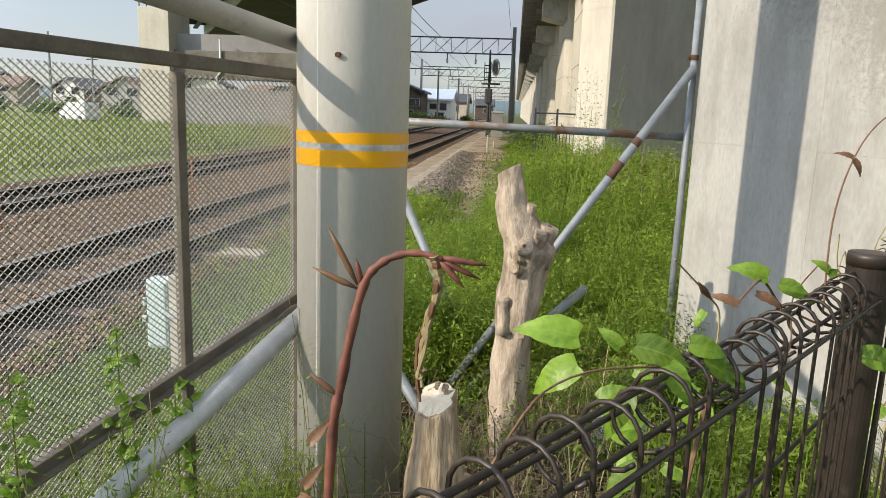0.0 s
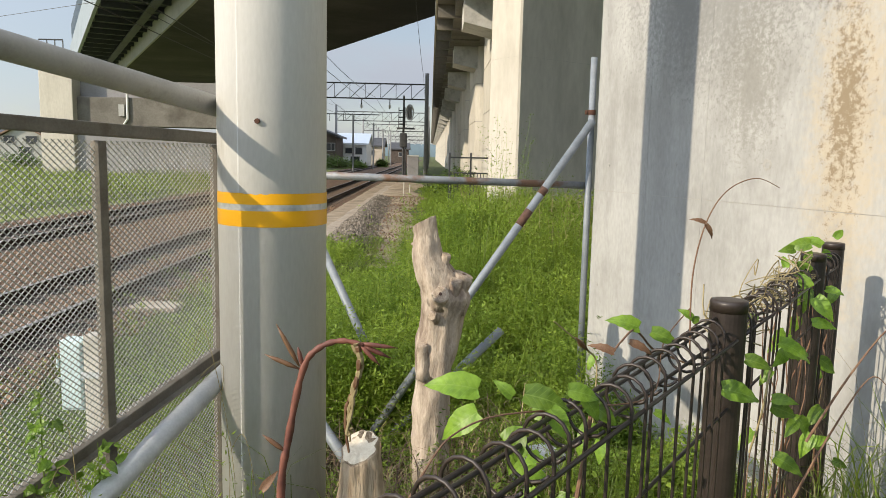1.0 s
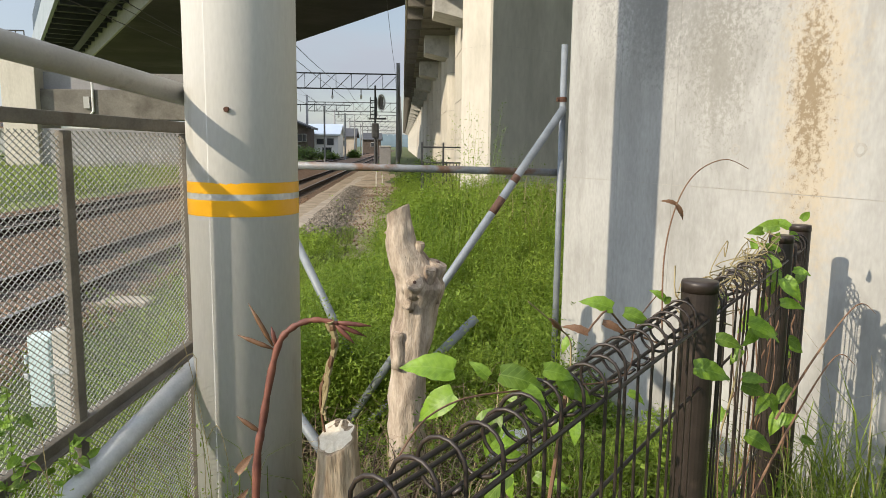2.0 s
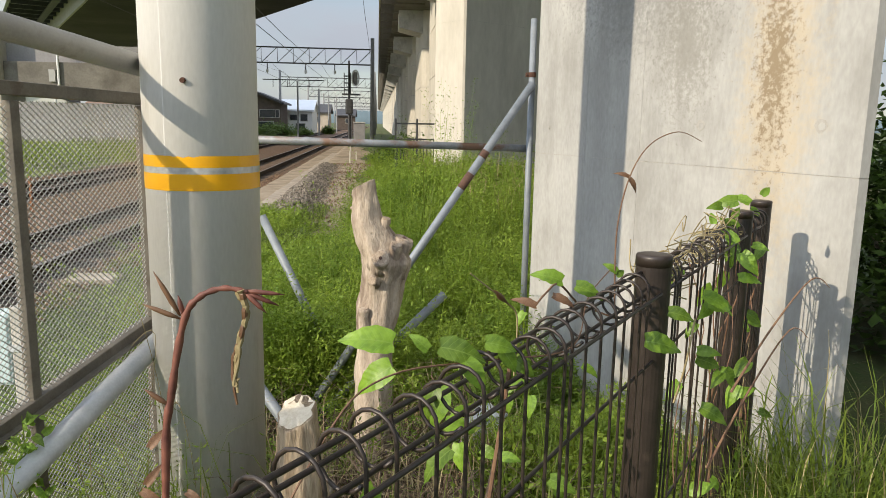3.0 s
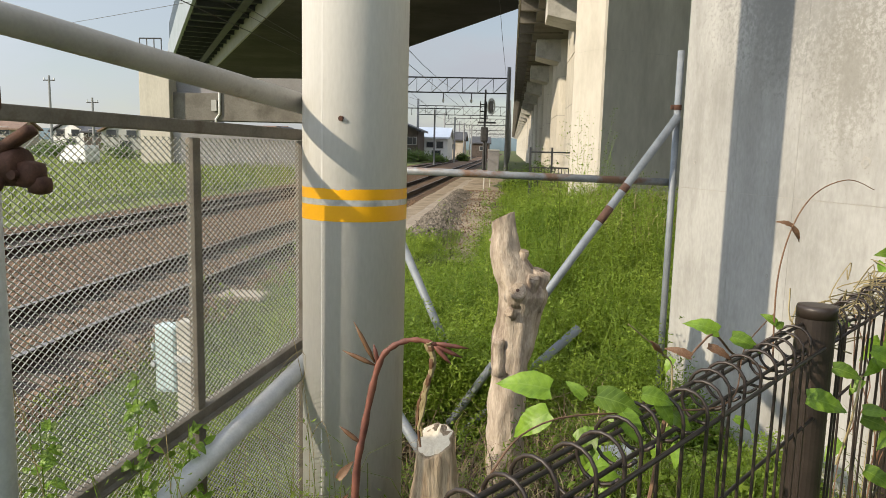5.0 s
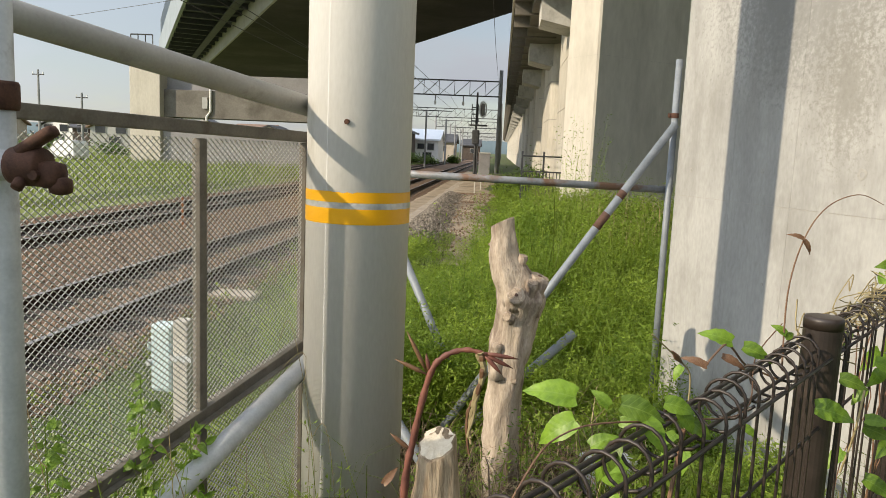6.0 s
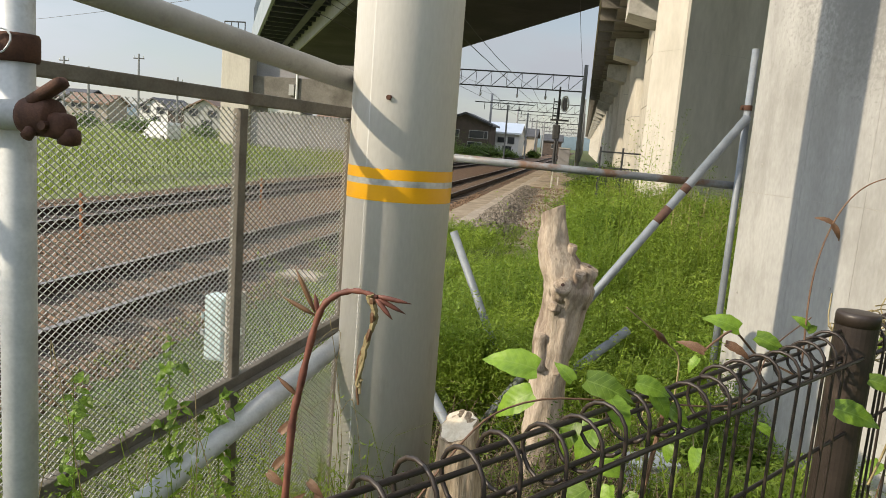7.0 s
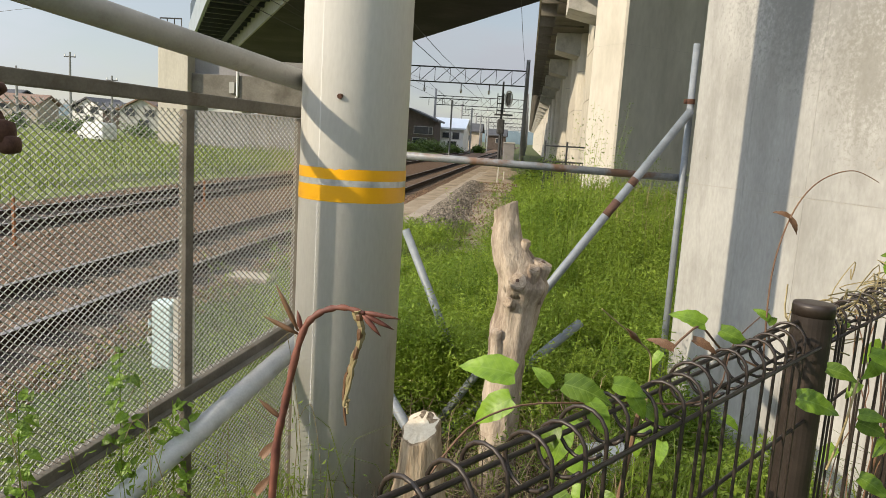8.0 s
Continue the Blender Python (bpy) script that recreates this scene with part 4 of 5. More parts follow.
trunk("low_stump", "short pale stump with freshly sawn top", [(0.0, 0, -0.1), (-0.005, 0, 0.2), (0.0, 0, 0.45), (0.0, 0, 0.60), (-0.004, 0, 0.70)], [0.115, 0.098, 0.078, 0.060, 0.050], [((0.06, 0.02, 0.35), (0.088, 0.03, 0.47), 0.022, 0.014)], (-0.093, 1.86, -0.012), seed=9, lump=0.16, ridge=0.085, stem_mat=M_SPLINT, slant=(0.25, 0.62))


# ---- trackside and distance ----
case = thing("trackside_case", "pale blue metal cable case on a white concrete post", "cable case", at=(-1.60, 3.32, 0))
cbody = part("case_body", boxed((-0.055, -0.04, 0.255), (0.055, 0.06, 0.60), 0.012), M_CASE, case)
part("door", boxed((-0.046, -0.047, 0.27), (0.046, -0.0405, 0.585), 0.004), M_CASE, cbody)
part("hinge", tubed([(-0.06, -0.045, 0.47), (-0.06, -0.045, 0.51)], 0.008, 8), M_CASE, cbody)
part("latch", boxed((-0.07, -0.055, 0.39), (-0.05, -0.035, 0.42), 0.003), M_GALV, cbody)
part("post", boxed((0.062, -0.045, -0.4), (0.135, 0.045, 0.625), 0.006), M_POSTC, case, "square white concrete post")
part("bracket", boxed((0.05, -0.052, 0.42), (0.16, -0.046, 0.45)), M_GALV, case)
for x, y in ((-7.0, 9.4), (-6.75, 15.0)):
    t = thing("marker_post", "thin orange marker post between the tracks", "marker post", "marker posts", at=(x, y, -0.42))
    part("stake", boxed((-0.02, -0.02, 0), (0.02, 0.02, 0.72), 0.004), M_ORANGE, t)
slab = thing("concrete_slab", "pale concrete slab lying by the near rail", "slab", at=(-3.2, 8.6, -0.42))
part("slab", boxed((-0.28, -0.2, 0), (0.28, 0.2, 0.06), 0.015), M_TROUGH, slab)


def gantry(y, scale=1.0):
    """An overhead line portal: two masts, a lattice beam and hanging insulators."""
    g = thing("overhead_line_portal", "overhead line portal with grey masts and lattice beam", "line portal", "overhead line portals", at=(0, y, -0.4))
    for x in (-0.3, -12.8):
        part("mast", tubed([(x, 0, 0), (x, 0, 8.5)], [0.19, 0.15], 14), M_MAST, g, smooth=True)
    for z in (6.4, 7.6):
        part("chord", boxed((-12.8, -0.05, z - 0.05), (-0.3, 0.05, z + 0.05)), M_DARKSTEEL, g)
    for k in range(10):
        x0 = -12.8 + 1.25 * k
        part("lattice_bar", tubed([(x0, 0, 6.4), (x0 + 1.25, 0, 7.6)], 0.028, 5), M_DARKSTEEL, g)
        part("lattice_post", tubed([(x0 + 1.25, 0, 6.4), (x0 + 1.25, 0, 7.6)], 0.022, 5), M_DARKSTEEL, g)
    for x in (-3.3, -5.6, -8.6):
        part("hanger", tubed([(x, 0, 6.4), (x, 0, 5.6)], 0.04, 6), M_DARKSTEEL, g)
        part("insulator", tubed([(x, 0, 5.9), (x, 0, 5.65)], 0.09, 8), M_WHITE, g)
    return g


portal = gantry(60)
for y in (100, 140, 180, 225, 270):
    copy_thing(portal, pose(0, y, -0.4))
wires = thing("overhead_wires", "thin overhead contact and feeder wires", "wires")
for x, z in ((-4.45, 5.1), (-8.45, 5.1), (-4.45, 6.1), (-8.45, 6.1), (-0.6, 7.9), (-12.4, 7.9)):
    pts = []
    for a, b in ((14, 60), (60, 100), (100, 140), (140, 180), (180, 225), (225, 270)):
        for k in range(6):
            u = k / 6
            pts.append((x, a + (b - a) * u, z - (0.5 if z > 5.5 else 0.05) * 4 * u * (1 - u)))
    part("wire", tubed(pts, 0.014, 4), M_DARKSTEEL, wires)
arms = thing("cantilever_mast", "thin mast with cantilever arms holding the contact wire", "mast", at=(-7.85, 75, -0.4))
part("mast", tubed([(0, 0, 0), (0, 0, 5.8)], 0.09, 8), M_MAST, arms)
part("arm", tubed([(-3.4, 0, 5.9), (2.6, 0, 5.9)], 0.05, 6), M_DARKSTEEL, arms)
for x in (-2.4, -1.0, 1.2):
    part("dropper", tubed([(x, 0, 5.9), (x, 0, 5.2)], 0.03, 5), M_DARKSTEEL, arms)
for x, y in ((-7.4, 96), (-7.6, 118), (-6.9, 128)):
    t = thing("line_pole", "slim grey line pole beside the tracks", "pole", "line poles", at=(x, y, -0.4))
    part("pole", tubed([(0, 0, 0), (0, 0, 6.0)], 0.11, 8), M_MAST, t)

sig = thing("railway_signal", "dark railway signal mast with round head and ladder cage", "signal", at=(-1.78, 50, -0.4))
part("mast", tubed([(0, 0, 0), (0, 0, 5.9)], [0.1, 0.06], 10), M_DARKSTEEL, sig)
part("head", boxed((0.24, -0.1, 4.35), (0.56, 0.14, 5.2), 0.14), M_MAST, sig, "tall rounded signal head")
part("rim", tubed([(0.42 + 0.23 * math.cos(a), -0.14, 4.78 + 0.50 * math.sin(a)) for a in np.linspace(0, math.tau, 20, endpoint=False)], 0.05, 6, closed=True), M_GALV, sig)
for z in (4.0, 4.45, 4.9):
    part("cage_ring", tubed([(-0.32, -0.2, z), (0.1, -0.2, z), (0.1, 0.3, z), (-0.32, 0.3, z)], 0.03, 5, closed=True), M_DARKSTEEL, sig)
for x in (-0.32, 0.1):
    part("cage_bar", tubed([(x, -0.2, 3.7), (x, -0.2, 5.1)], 0.03, 5), M_DARKSTEEL, sig)
part("platform", boxed((-0.45, -0.3, 3.65), (0.75, 0.4, 3.75)), M_DARKSTEEL, sig)
part("lower_light", boxed((-0.25, -0.2, 2.4), (0.25, 0.15, 3.4), 0.1), M_DARKSTEEL, sig)
part("cable", tubed([(0.14, 0, 0.2), (0.16, 0, 2.4)], 0.06, 6), M_DARKSTEEL, sig)
cabinet = thing("relay_cabinet", "grey relay cabinet beside the signal", "cabinet", at=(-1.1, 50, -0.4))
part("cabinet_body", boxed((-0.38, -0.35, 0), (0.38, 0.35, 1.8), 0.03), M_WALLG, cabinet)
part("cabinet_top", boxed((-0.4, -0.4, 1.8), (0.4, 0.4, 1.9), 0.03), M_CREAM, cabinet)
for x, y, h in ((-1.0, 30, 0.9), (-0.8, 32, 0.75), (-1.2, 36, 0.9)):
    t = thing("cable_marker", "short white cable marker post", "marker post", "cable markers", at=(x, y, -0.3))
    part("stake", boxed((-0.025, -0.025, 0), (0.025, 0.025, 0.7 * h), 0.006), M_POSTC, t)

iron = thing("iron_fence", "dark iron railing in front of the viaduct piers", "fence", at=(0.62, 20, -0.25))
for z in (0.15, 1.30, 1.72):
    part("rail", tubed([(0, 0, z), (3.0, -0.34, z)], 0.022, 6), M_DARKSTEEL, iron)
for x in (0.0, 0.58, 1.16, 1.74, 2.32, 2.9):
    part("post", boxed((x - 0.025, -0.114 * x - 0.025, 0), (x + 0.025, -0.114 * x + 0.025, 1.85)), M_DARKSTEEL, iron)
bar_me = link_mesh("bar", boxed((-0.011, -0.011, 0.12), (0.011, 0.011, 1.31)), M_DARKSTEEL)
for k in range(32):
    shared("bar", bar_me, iron, pose(0.045 + 0.09 * k, -0.0102 * k, 0))


def house(name, label, at, w, d, h, roof_h, wall, roof, rz=0, over=0.5, gable_x=True, windows=()):
    """A plain house: walls, pitched roof with eaves, windows set into frames."""
    o = thing(name, label, "house", "houses", at=at, rz=rz)
    wl_ = part("wall", boxed((-w / 2, -d / 2, 0), (w / 2, d / 2, h)), wall, o)
    bm = bmesh.new()
    e = over
    t = 0.25
    a, b = (w / 2 + e, d / 2 + e)
    if gable_x:
        prof = [(-b, h - 0.1), (0, h + roof_h), (b, h - 0.1), (b, h + t - 0.1), (0, h + roof_h + t), (-b, h + t - 0.1)]
        rows_ = [[bm.verts.new((x, y, z)) for y, z in prof] for x in (-a, a)]
    else:
        prof = [(-a, h - 0.1), (0, h + roof_h), (a, h - 0.1), (a, h + t - 0.1), (0, h + roof_h + t), (-a, h + t - 0.1)]
        rows_ = [[bm.verts.new((x, y, z)) for x, z in prof] for y in (-b, b)]
    for q in ((0, 1, 4, 5), (1, 2, 3, 4)):
        bm.faces.new([rows_[0][i] for i in q])
        bm.faces.new([rows_[1][i] for i in q][::-1])
    for i in range(6):
        bm.faces.new((rows_[0][i], rows_[0][(i + 1) % 6], rows_[1][(i + 1) % 6], rows_[1][i]))
    bmesh.ops.recalc_face_normals(bm, faces=bm.faces)
    part("roof", bm, roof, o)
    if gable_x:
        for x in (-w / 2 + 0.02, w / 2 - 0.02):
            gb = bmesh.new()
            gb.faces.new([gb.verts.new(p) for p in ((x, -d / 2, h), (x, d / 2, h), (x, 0, h + roof_h))])
            part("gable", gb, wall, o)
    else:
        for y in (-d / 2 + 0.02, d / 2 - 0.02):
            gb = bmesh.new()
            gb.faces.new([gb.verts.new(p) for p in ((-w / 2, y, h), (w / 2, y, h), (0, y, h + roof_h))])
            part("gable", gb, wall, o)
    for x, z, ww, wh in windows:
        win = part("window", boxed((x - ww / 2 - 0.08, -d / 2 - 0.08, z - 0.08), (x + ww / 2 + 0.08, -d / 2 - 0.003, z + wh + 0.08)), M_CREAM, o)
        part("pane", boxed((x - ww / 2, -d / 2 - 0.1, z), (x + ww / 2, -d / 2 - 0.083, z + wh)), M_GLASS, win)
    return o


house("dark_house", "old two-storey timber house with dark tiled roof", (-15.6, 100, -0.4), 6.6, 7, 4.0, 1.35, M_WALLD, M_ROOFD, 0, 0.5, False, ((-1.6, 2.3, 1.6, 0.9), (1.6, 2.3, 1.9, 0.9), (1.4, 0.4, 1.8, 1.3), (2.85, 2.3, 0.4, 0.9)))
house("white_house", "white house with pale metal roof", (-11.6, 109.5, -0.4), 5.0, 9, 3.3, 1.4, M_WHITE, M_ROOFW, 0, 0.35, True, ((0.0, 2.0, 1.0, 0.7), (1.4, 1.9, 0.9, 0.9), (0.9, 0.2, 1.2, 1.3)))
house("small_house", "small tan house behind the white one", (-10.2, 140, -0.4), 2.8, 7, 3.4, 1.4, M_WALLT, M_ROOFD, 0, 0.4, True, ((-0.8, 1.8, 1.0, 0.9),))
house("small_house", "small dark-roofed house far along the track", (-7.2, 175, -0.4), 4, 7, 3.2, 1.4, M_WALLD, M_ROOFD, 0, 0.4, True, ((0.4, 1.6, 1.0, 0.9),))
rng_h = random.Random(5)
for k in range(12):
    wall = (M_WALLT, M_WHITE, M_WALLD, M_CREAM)[k % 4]
    roof = (M_ROOFD, M_ROOFB, M_ROOFD)[k % 3]
    lab = {M_WALLT: "tan", M_WHITE: "white", M_WALLD: "dark timber", M_CREAM: "grey"}[wall] + " suburban house with " + ("brown" if roof is M_ROOFB else "dark") + " tiled roof"
    house("town_house", lab, (-104 + 6.3 * k, 112 + rng_h.uniform(-4, 10), -0.5), 6.5, 7, rng_h.uniform(2.9, 4.2), rng_h.uniform(1.2, 1.9), wall, roof, rng_h.uniform(-12, 12), 0.5, k % 2 == 0, ((-1.7, 2.4, 1.5, 1.1), (1.3, 2.4, 1.5, 1.1), (0.4, 0.3, 1.7, 1.6)))

for x, y, h in ((-52.8, 80, 9.0), (-47.7, 80, 6.6), (-58.0, 78, 7.0), (-66, 84, 8.5), (-75, 80, 7.5), (-43, 90, 6.5)):
    t = thing("utility_pole", "thin dark utility pole with crossarm", "utility pole", "utility poles", at=(x, y, -0.4))
    part("pole", tubed([(0, 0, 0), (0, 0, h)], [0.17, 0.11], 8), M_MAST, t)
    part("crossarm", boxed((-0.7, -0.05, h - 0.6), (0.7, 0.05, h - 0.48)), M_DARKSTEEL, t)
    for s_ in (-0.6, 0.0, 0.6):
        part("insulator", tubed([(s_, 0, h - 0.48), (s_, 0, h - 0.25)], 0.06, 6), M_WHITE, t)
line = thing("power_line", "thin sagging power line", "wire")
part("wire", tubed([(-90 + 9 * k, 80 - 3.2 * k, 9.2 + 0.55 * k - 0.9 * math.sin(k / 10 * math.pi)) for k in range(11)], 0.02, 4), M_DARKSTEEL, line)

van = thing("white_van", "small white van parked beyond the meadow", "van", at=(-29.4, 47.5, -0.3), rz=158)
van.scale = (0.8, 0.8, 0.85)
vb = bmesh.new()
prof = [(-1.65, 0.3), (1.5, 0.3), (1.68, 0.45), (1.62, 0.85), (1.2, 1.0), (0.75, 1.55), (0.5, 1.65), (-1.55, 1.65), (-1.68, 1.4), (-1.7, 0.5)]
rows_ = [[vb.verts.new((x, y, z)) for x, z in prof] for y in (-0.72, 0.72)]
vb.faces.new(rows_[0])
vb.faces.new(rows_[1][::-1])
for i in range(len(prof)):
    vb.faces.new((rows_[0][i], rows_[1][i], rows_[1][(i + 1) % len(prof)], rows_[0][(i + 1) % len(prof)]))
bmesh.ops.recalc_face_normals(vb, faces=vb.faces)
bmesh.ops.bevel(vb, geom=list(vb.edges), offset=0.04, segments=2, affect="EDGES")
body = part("body", vb, M_CARW, van)
for x0, x1 in ((-1.45, -0.65), (-0.55, 0.2), (0.28, 0.72)):
    part("side_window", boxed((x0, -0.726, 1.05), (x1, -0.715, 1.5), 0.0), M_GLASS, body)
part("windscreen", boxed((-0.02, -0.62, -0.28), (0.01, 0.62, 0.28), 0, pose(1.02, 0, 1.28, 0, -40, 0)), M_GLASS, body)
for x in (-1.05, 1.05):
    for y in (-0.68, 0.68):
        w_ = part("wheel", tubed([(x, y - 0.08, 0.29), (x, y + 0.08, 0.29)], 0.29, 18), M_RUBBER, van)
        part("rim", tubed([(x, y - 0.085, 0.29), (x, y + 0.085, 0.29)], 0.17, 12), M_GALV, w_)

# far hills
hv, hf = [], []
for k in range(61):
    x = -700 + 1400 * k / 60
    hv += [(x, 900, -2), (x, 900, 14 + 14 * abs(noise.noise(Vector((k * 0.13, 2.2, 0)))) + 5 * noise.noise(Vector((k * 0.5, 0, 3)))), (x, 980, -2)]
for k in range(60):
    hf += [(3 * k, 3 * k + 3, 3 * k + 4, 3 * k + 1), (3 * k + 1, 3 * k + 4, 3 * k + 5, 3 * k + 2)]
M_HILL = material("wooded_hills", (0.12, 0.17, 0.20), (0.16, 0.22, 0.25), 0.02, 0.95, 0, 0, 0.2)
tagged(from_arrays("backdrop", hv, hf, M_HILL), "low hazy wooded hills on the horizon", "hills", kind="structure")


# ---- plants ----
def quad_leaves(rng, at, length, width, droop):
    """Pointed leaves as arrays: for each place one folded four-cornered blade, turned at random."""
    n = len(at)
    az = rng.random(n) * math.tau
    tilt = rng.normal(droop, 0.45, n)
    d = np.stack([np.cos(az) * np.cos(tilt), np.sin(az) * np.cos(tilt), np.sin(tilt)], -1)
    s = np.stack([-np.sin(az), np.cos(az), 0.5 * rng.normal(0, 1, n)], -1)
    s /= np.linalg.norm(s, axis=1, keepdims=True)
    ln, wd = length * rng.uniform(0.6, 1.3, (n, 1)), width * rng.uniform(0.6, 1.3, (n, 1))
    up = np.cross(d, s) * ln * 0.12
    v = np.stack([at, at + d * ln * 0.5 + s * wd - up, at + d * ln, at + d * ln * 0.5 - s * wd - up], 1)
    f = np.arange(4 * n).reshape(n, 4)
    return v.reshape(-1, 3), f


def herbs(name, n, place, height, leaves, length, width, spread, mat, label, category, seed, power=1.0):
    """Leafy herbs: every plant a leaning stem that carries many small leaves."""
    rng = np.random.default_rng(seed)
    base, hs = place(rng, n)
    n = len(base)
    h = hs * rng.uniform(*height, n)
    lean = rng.normal(0, 0.22, (n, 2))
    vs, fs, off = [], [], 0
    t = rng.random((n, leaves)) ** power
    ang = rng.random((n, leaves)) * math.tau
    rad = spread * rng.random((n, leaves)) ** 0.5 * (1.15 - 0.75 * t)
    z = t * h[:, None]
    x = base[:, None, 0] + lean[:, None, 0] * z * t + rad * np.cos(ang)
    y = base[:, None, 1] + lean[:, None, 1] * z * t + rad * np.sin(ang)
    at = np.stack([x, y, base[:, None, 2] + z], -1).reshape(-1, 3)
    v, f = quad_leaves(rng, at, length, width, 0.25)
    vs.append(v), fs.append(f)
    off = len(v)
    # stems: one thin upright blade each
    top = base + np.stack([lean[:, 0] * h, lean[:, 1] * h, h], -1)
    az = rng.random(n) * math.tau
    s = np.stack([np.cos(az), np.sin(az), np.zeros(n)], -1) * 0.0022
    v = np.stack([base - s, base + s, top + s * 0.4, top - s * 0.4], 1).reshape(-1, 3)
    vs.append(v), fs.append(np.arange(4 * n).reshape(n, 4) + off)
    return tagged(from_arrays(name, np.concatenate(vs), np.concatenate(fs), mat), label, category, kind="stuff")


def blades(name, n, place, height, width, mat, label, category, seed, bend=0.5):
    """Grass blades in three bent segments."""
    rng = np.random.default_rng(seed)
    base, hs = place(rng, n)
    n = len(base)
    h = (hs * rng.uniform(*height, n))[:, None]
    az = rng.random(n) * math.tau
    d = np.stack([np.cos(az), np.sin(az), np.zeros(n)], -1)
    s = np.stack([-np.sin(az), np.cos(az), np.zeros(n)], -1) * width * rng.uniform(0.6, 1.4, (n, 1))
    b = bend * rng.uniform(0.2, 1.3, (n, 1))
    z = np.array([0, 0, 1.0])
    p1, p2, p3 = base + z * h * 0.4 + d * h * b * 0.08, base + z * h * 0.75 + d * h * b * 0.35, base + z * h * (1 - 0.25 * b) + d * h * b * 0.85
    v = np.stack([base - s, base + s, p1 - s * 0.9, p1 + s * 0.9, p2 - s * 0.6, p2 + s * 0.6, p3 - s * 0.08, p3 + s * 0.08], 1).reshape(-1, 3)
    q = np.array([(0, 1, 3, 2), (2, 3, 5, 4), (4, 5, 7, 6)])
    f = (q[None] + 8 * np.arange(n)[:, None, None]).reshape(-1, 4)
    return tagged(from_arrays(name, v, f, mat), label, category, kind="stuff")


def on_ground(x, y, lift=-0.01):
    return np.stack([x, y, ground_z(x, y) + lift], -1)


def patchy(x, y, scale, seed):
    """Soft patches between 0.5 and 1.3 that make the growth uneven."""
    return 0.9 + 0.4 * np.sin(x * scale + seed) * np.cos(y * scale * 0.8 + 2 * seed) + 0.15 * np.sin(x * scale * 2.7 + y * scale * 2.1)


def pier_side(x, y):
    """True where a place lies outside the near pier and the far pier."""
    u = (x - 1.01) * 0.936 + (y - 4.04) * 0.352
    w = (x - 1.01) * 0.352 - (y - 4.04) * 0.936
    return ~((u > -0.01) & (w > -0.02) & (w < 2.05) & (u < 2.3))


def bare(x, y):
    """1 on the trodden, littered soil between the stump, the pole and the log, 0 in the growth."""
    u = np.clip((y - 1.5) / 1.6, 0, 1)
    return smooth_step(0.75, 0.40, np.abs(x - (-0.12 + 0.24 * u)) + 0.10 * np.sin(7 * y + 3 * x)) * smooth_step(1.2, 1.6, y) * smooth_step(3.85, 3.55, y)


def litter_place(rng, n):
    x, y = rng.uniform(-0.75, 0.85, n), rng.uniform(1.2, 3.9, n)
    keep = (rng.random(n) < 0.15 + bare(x, y)) & pier_side(x, y) & (np.hypot(x - POLE.x, y - POLE.y) > 0.19)
    x, y = x[keep], y[keep]
    return on_ground(x, y, 0.004), np.ones(len(x))


def clump_place(rng, n):
    x, y = rng.normal(-0.12, 0.24, n), rng.normal(3.90, 0.06, n)
    return on_ground(x, y), patchy(x, y, 6, 8.0)


def mound_place(rng, n):
    x, y = rng.normal(0.56, 0.24, n), rng.normal(8.0, 0.42, n)
    dome = np.exp(-0.35 * ((x - 0.56) / 0.24) ** 2 - 0.35 * ((y - 8.0) / 0.42) ** 2)
    return on_ground(x, y), 0.55 + 0.5 * dome


def heap_foot_place(rng, n):
    x, y = rng.normal(-1.45, 0.28, n), rng.normal(10.6, 0.7, n)
    return on_ground(x, y), patchy(x, y, 4, 8.5)


def pier_foot_place(rng, n):
    x, y = rng.uniform(0.75, 3.0, n), rng.uniform(12.6, 15.6, n)
    return on_ground(x, y), patchy(x, y, 2.6, 9.0)


def field_place(rng, n):
    y = 2.75 + 9.5 * rng.random(3 * n) ** 1.5
    x = rng.uniform(-1.5, 2.6, 3 * n)
    keep = pier_side(x, y) & ~((x < 0.02 - 0.02 * y + 0.12 * np.sin(3 * y)) & (y > 8.0) & (rng.random(3 * n) < 0.93)) & (np.hypot(x - 0.147, y - 3.15) > 0.13) & (x > -1.3 + 0.1 * rng.normal(0, 1, 3 * n)) & (rng.random(3 * n) > 0.93 * bare(x, y))
    x, y = x[keep][:n], y[keep][:n]
    tall = 0.62 + 0.55 * smooth_step(3.2, 4.4, y) + 1.35 * np.exp(-((x - 0.70) / 0.55) ** 2 - ((y - 8.2) / 1.5) ** 2)
    tall *= 1 - (0.2 + 0.5 * smooth_step(4.5, 7.5, y)) * smooth_step(0.1, -0.8, x)
    return on_ground(x, y), tall * patchy(x, y, 2.3, 1.0) * (0.80 + 0.62 * np.sin(5.1 * x + 1.3 * np.sin(3 * y)) * np.sin(4.3 * y + 0.7) + 0.15 * np.sin(13 * x + 2) * np.sin(11 * y))


def far_field_place(rng, n):
    y = 10 + 26 * rng.random(2 * n) ** 1.3
    x = rng.uniform(-0.5, 5.0, 2 * n)
    keep = x > 0.08 - 0.008 * (y - 10) + 0.2 * np.sin(y)
    x, y = x[keep][:n], y[keep][:n]
    return on_ground(x, y), patchy(x, y, 1.3, 2.0) * (0.45 + 0.75 * smooth_step(-0.3, 1.0, x) * (1 - 0.5 * smooth_step(15, 22, y)))


def reed_place(rng, n):
    base, tall = far_field_place(rng, 4 * n)
    keep = base[:, 0] > 1.15 + 0.25 * np.sin(base[:, 1])
    return base[keep][:n], tall[keep][:n]


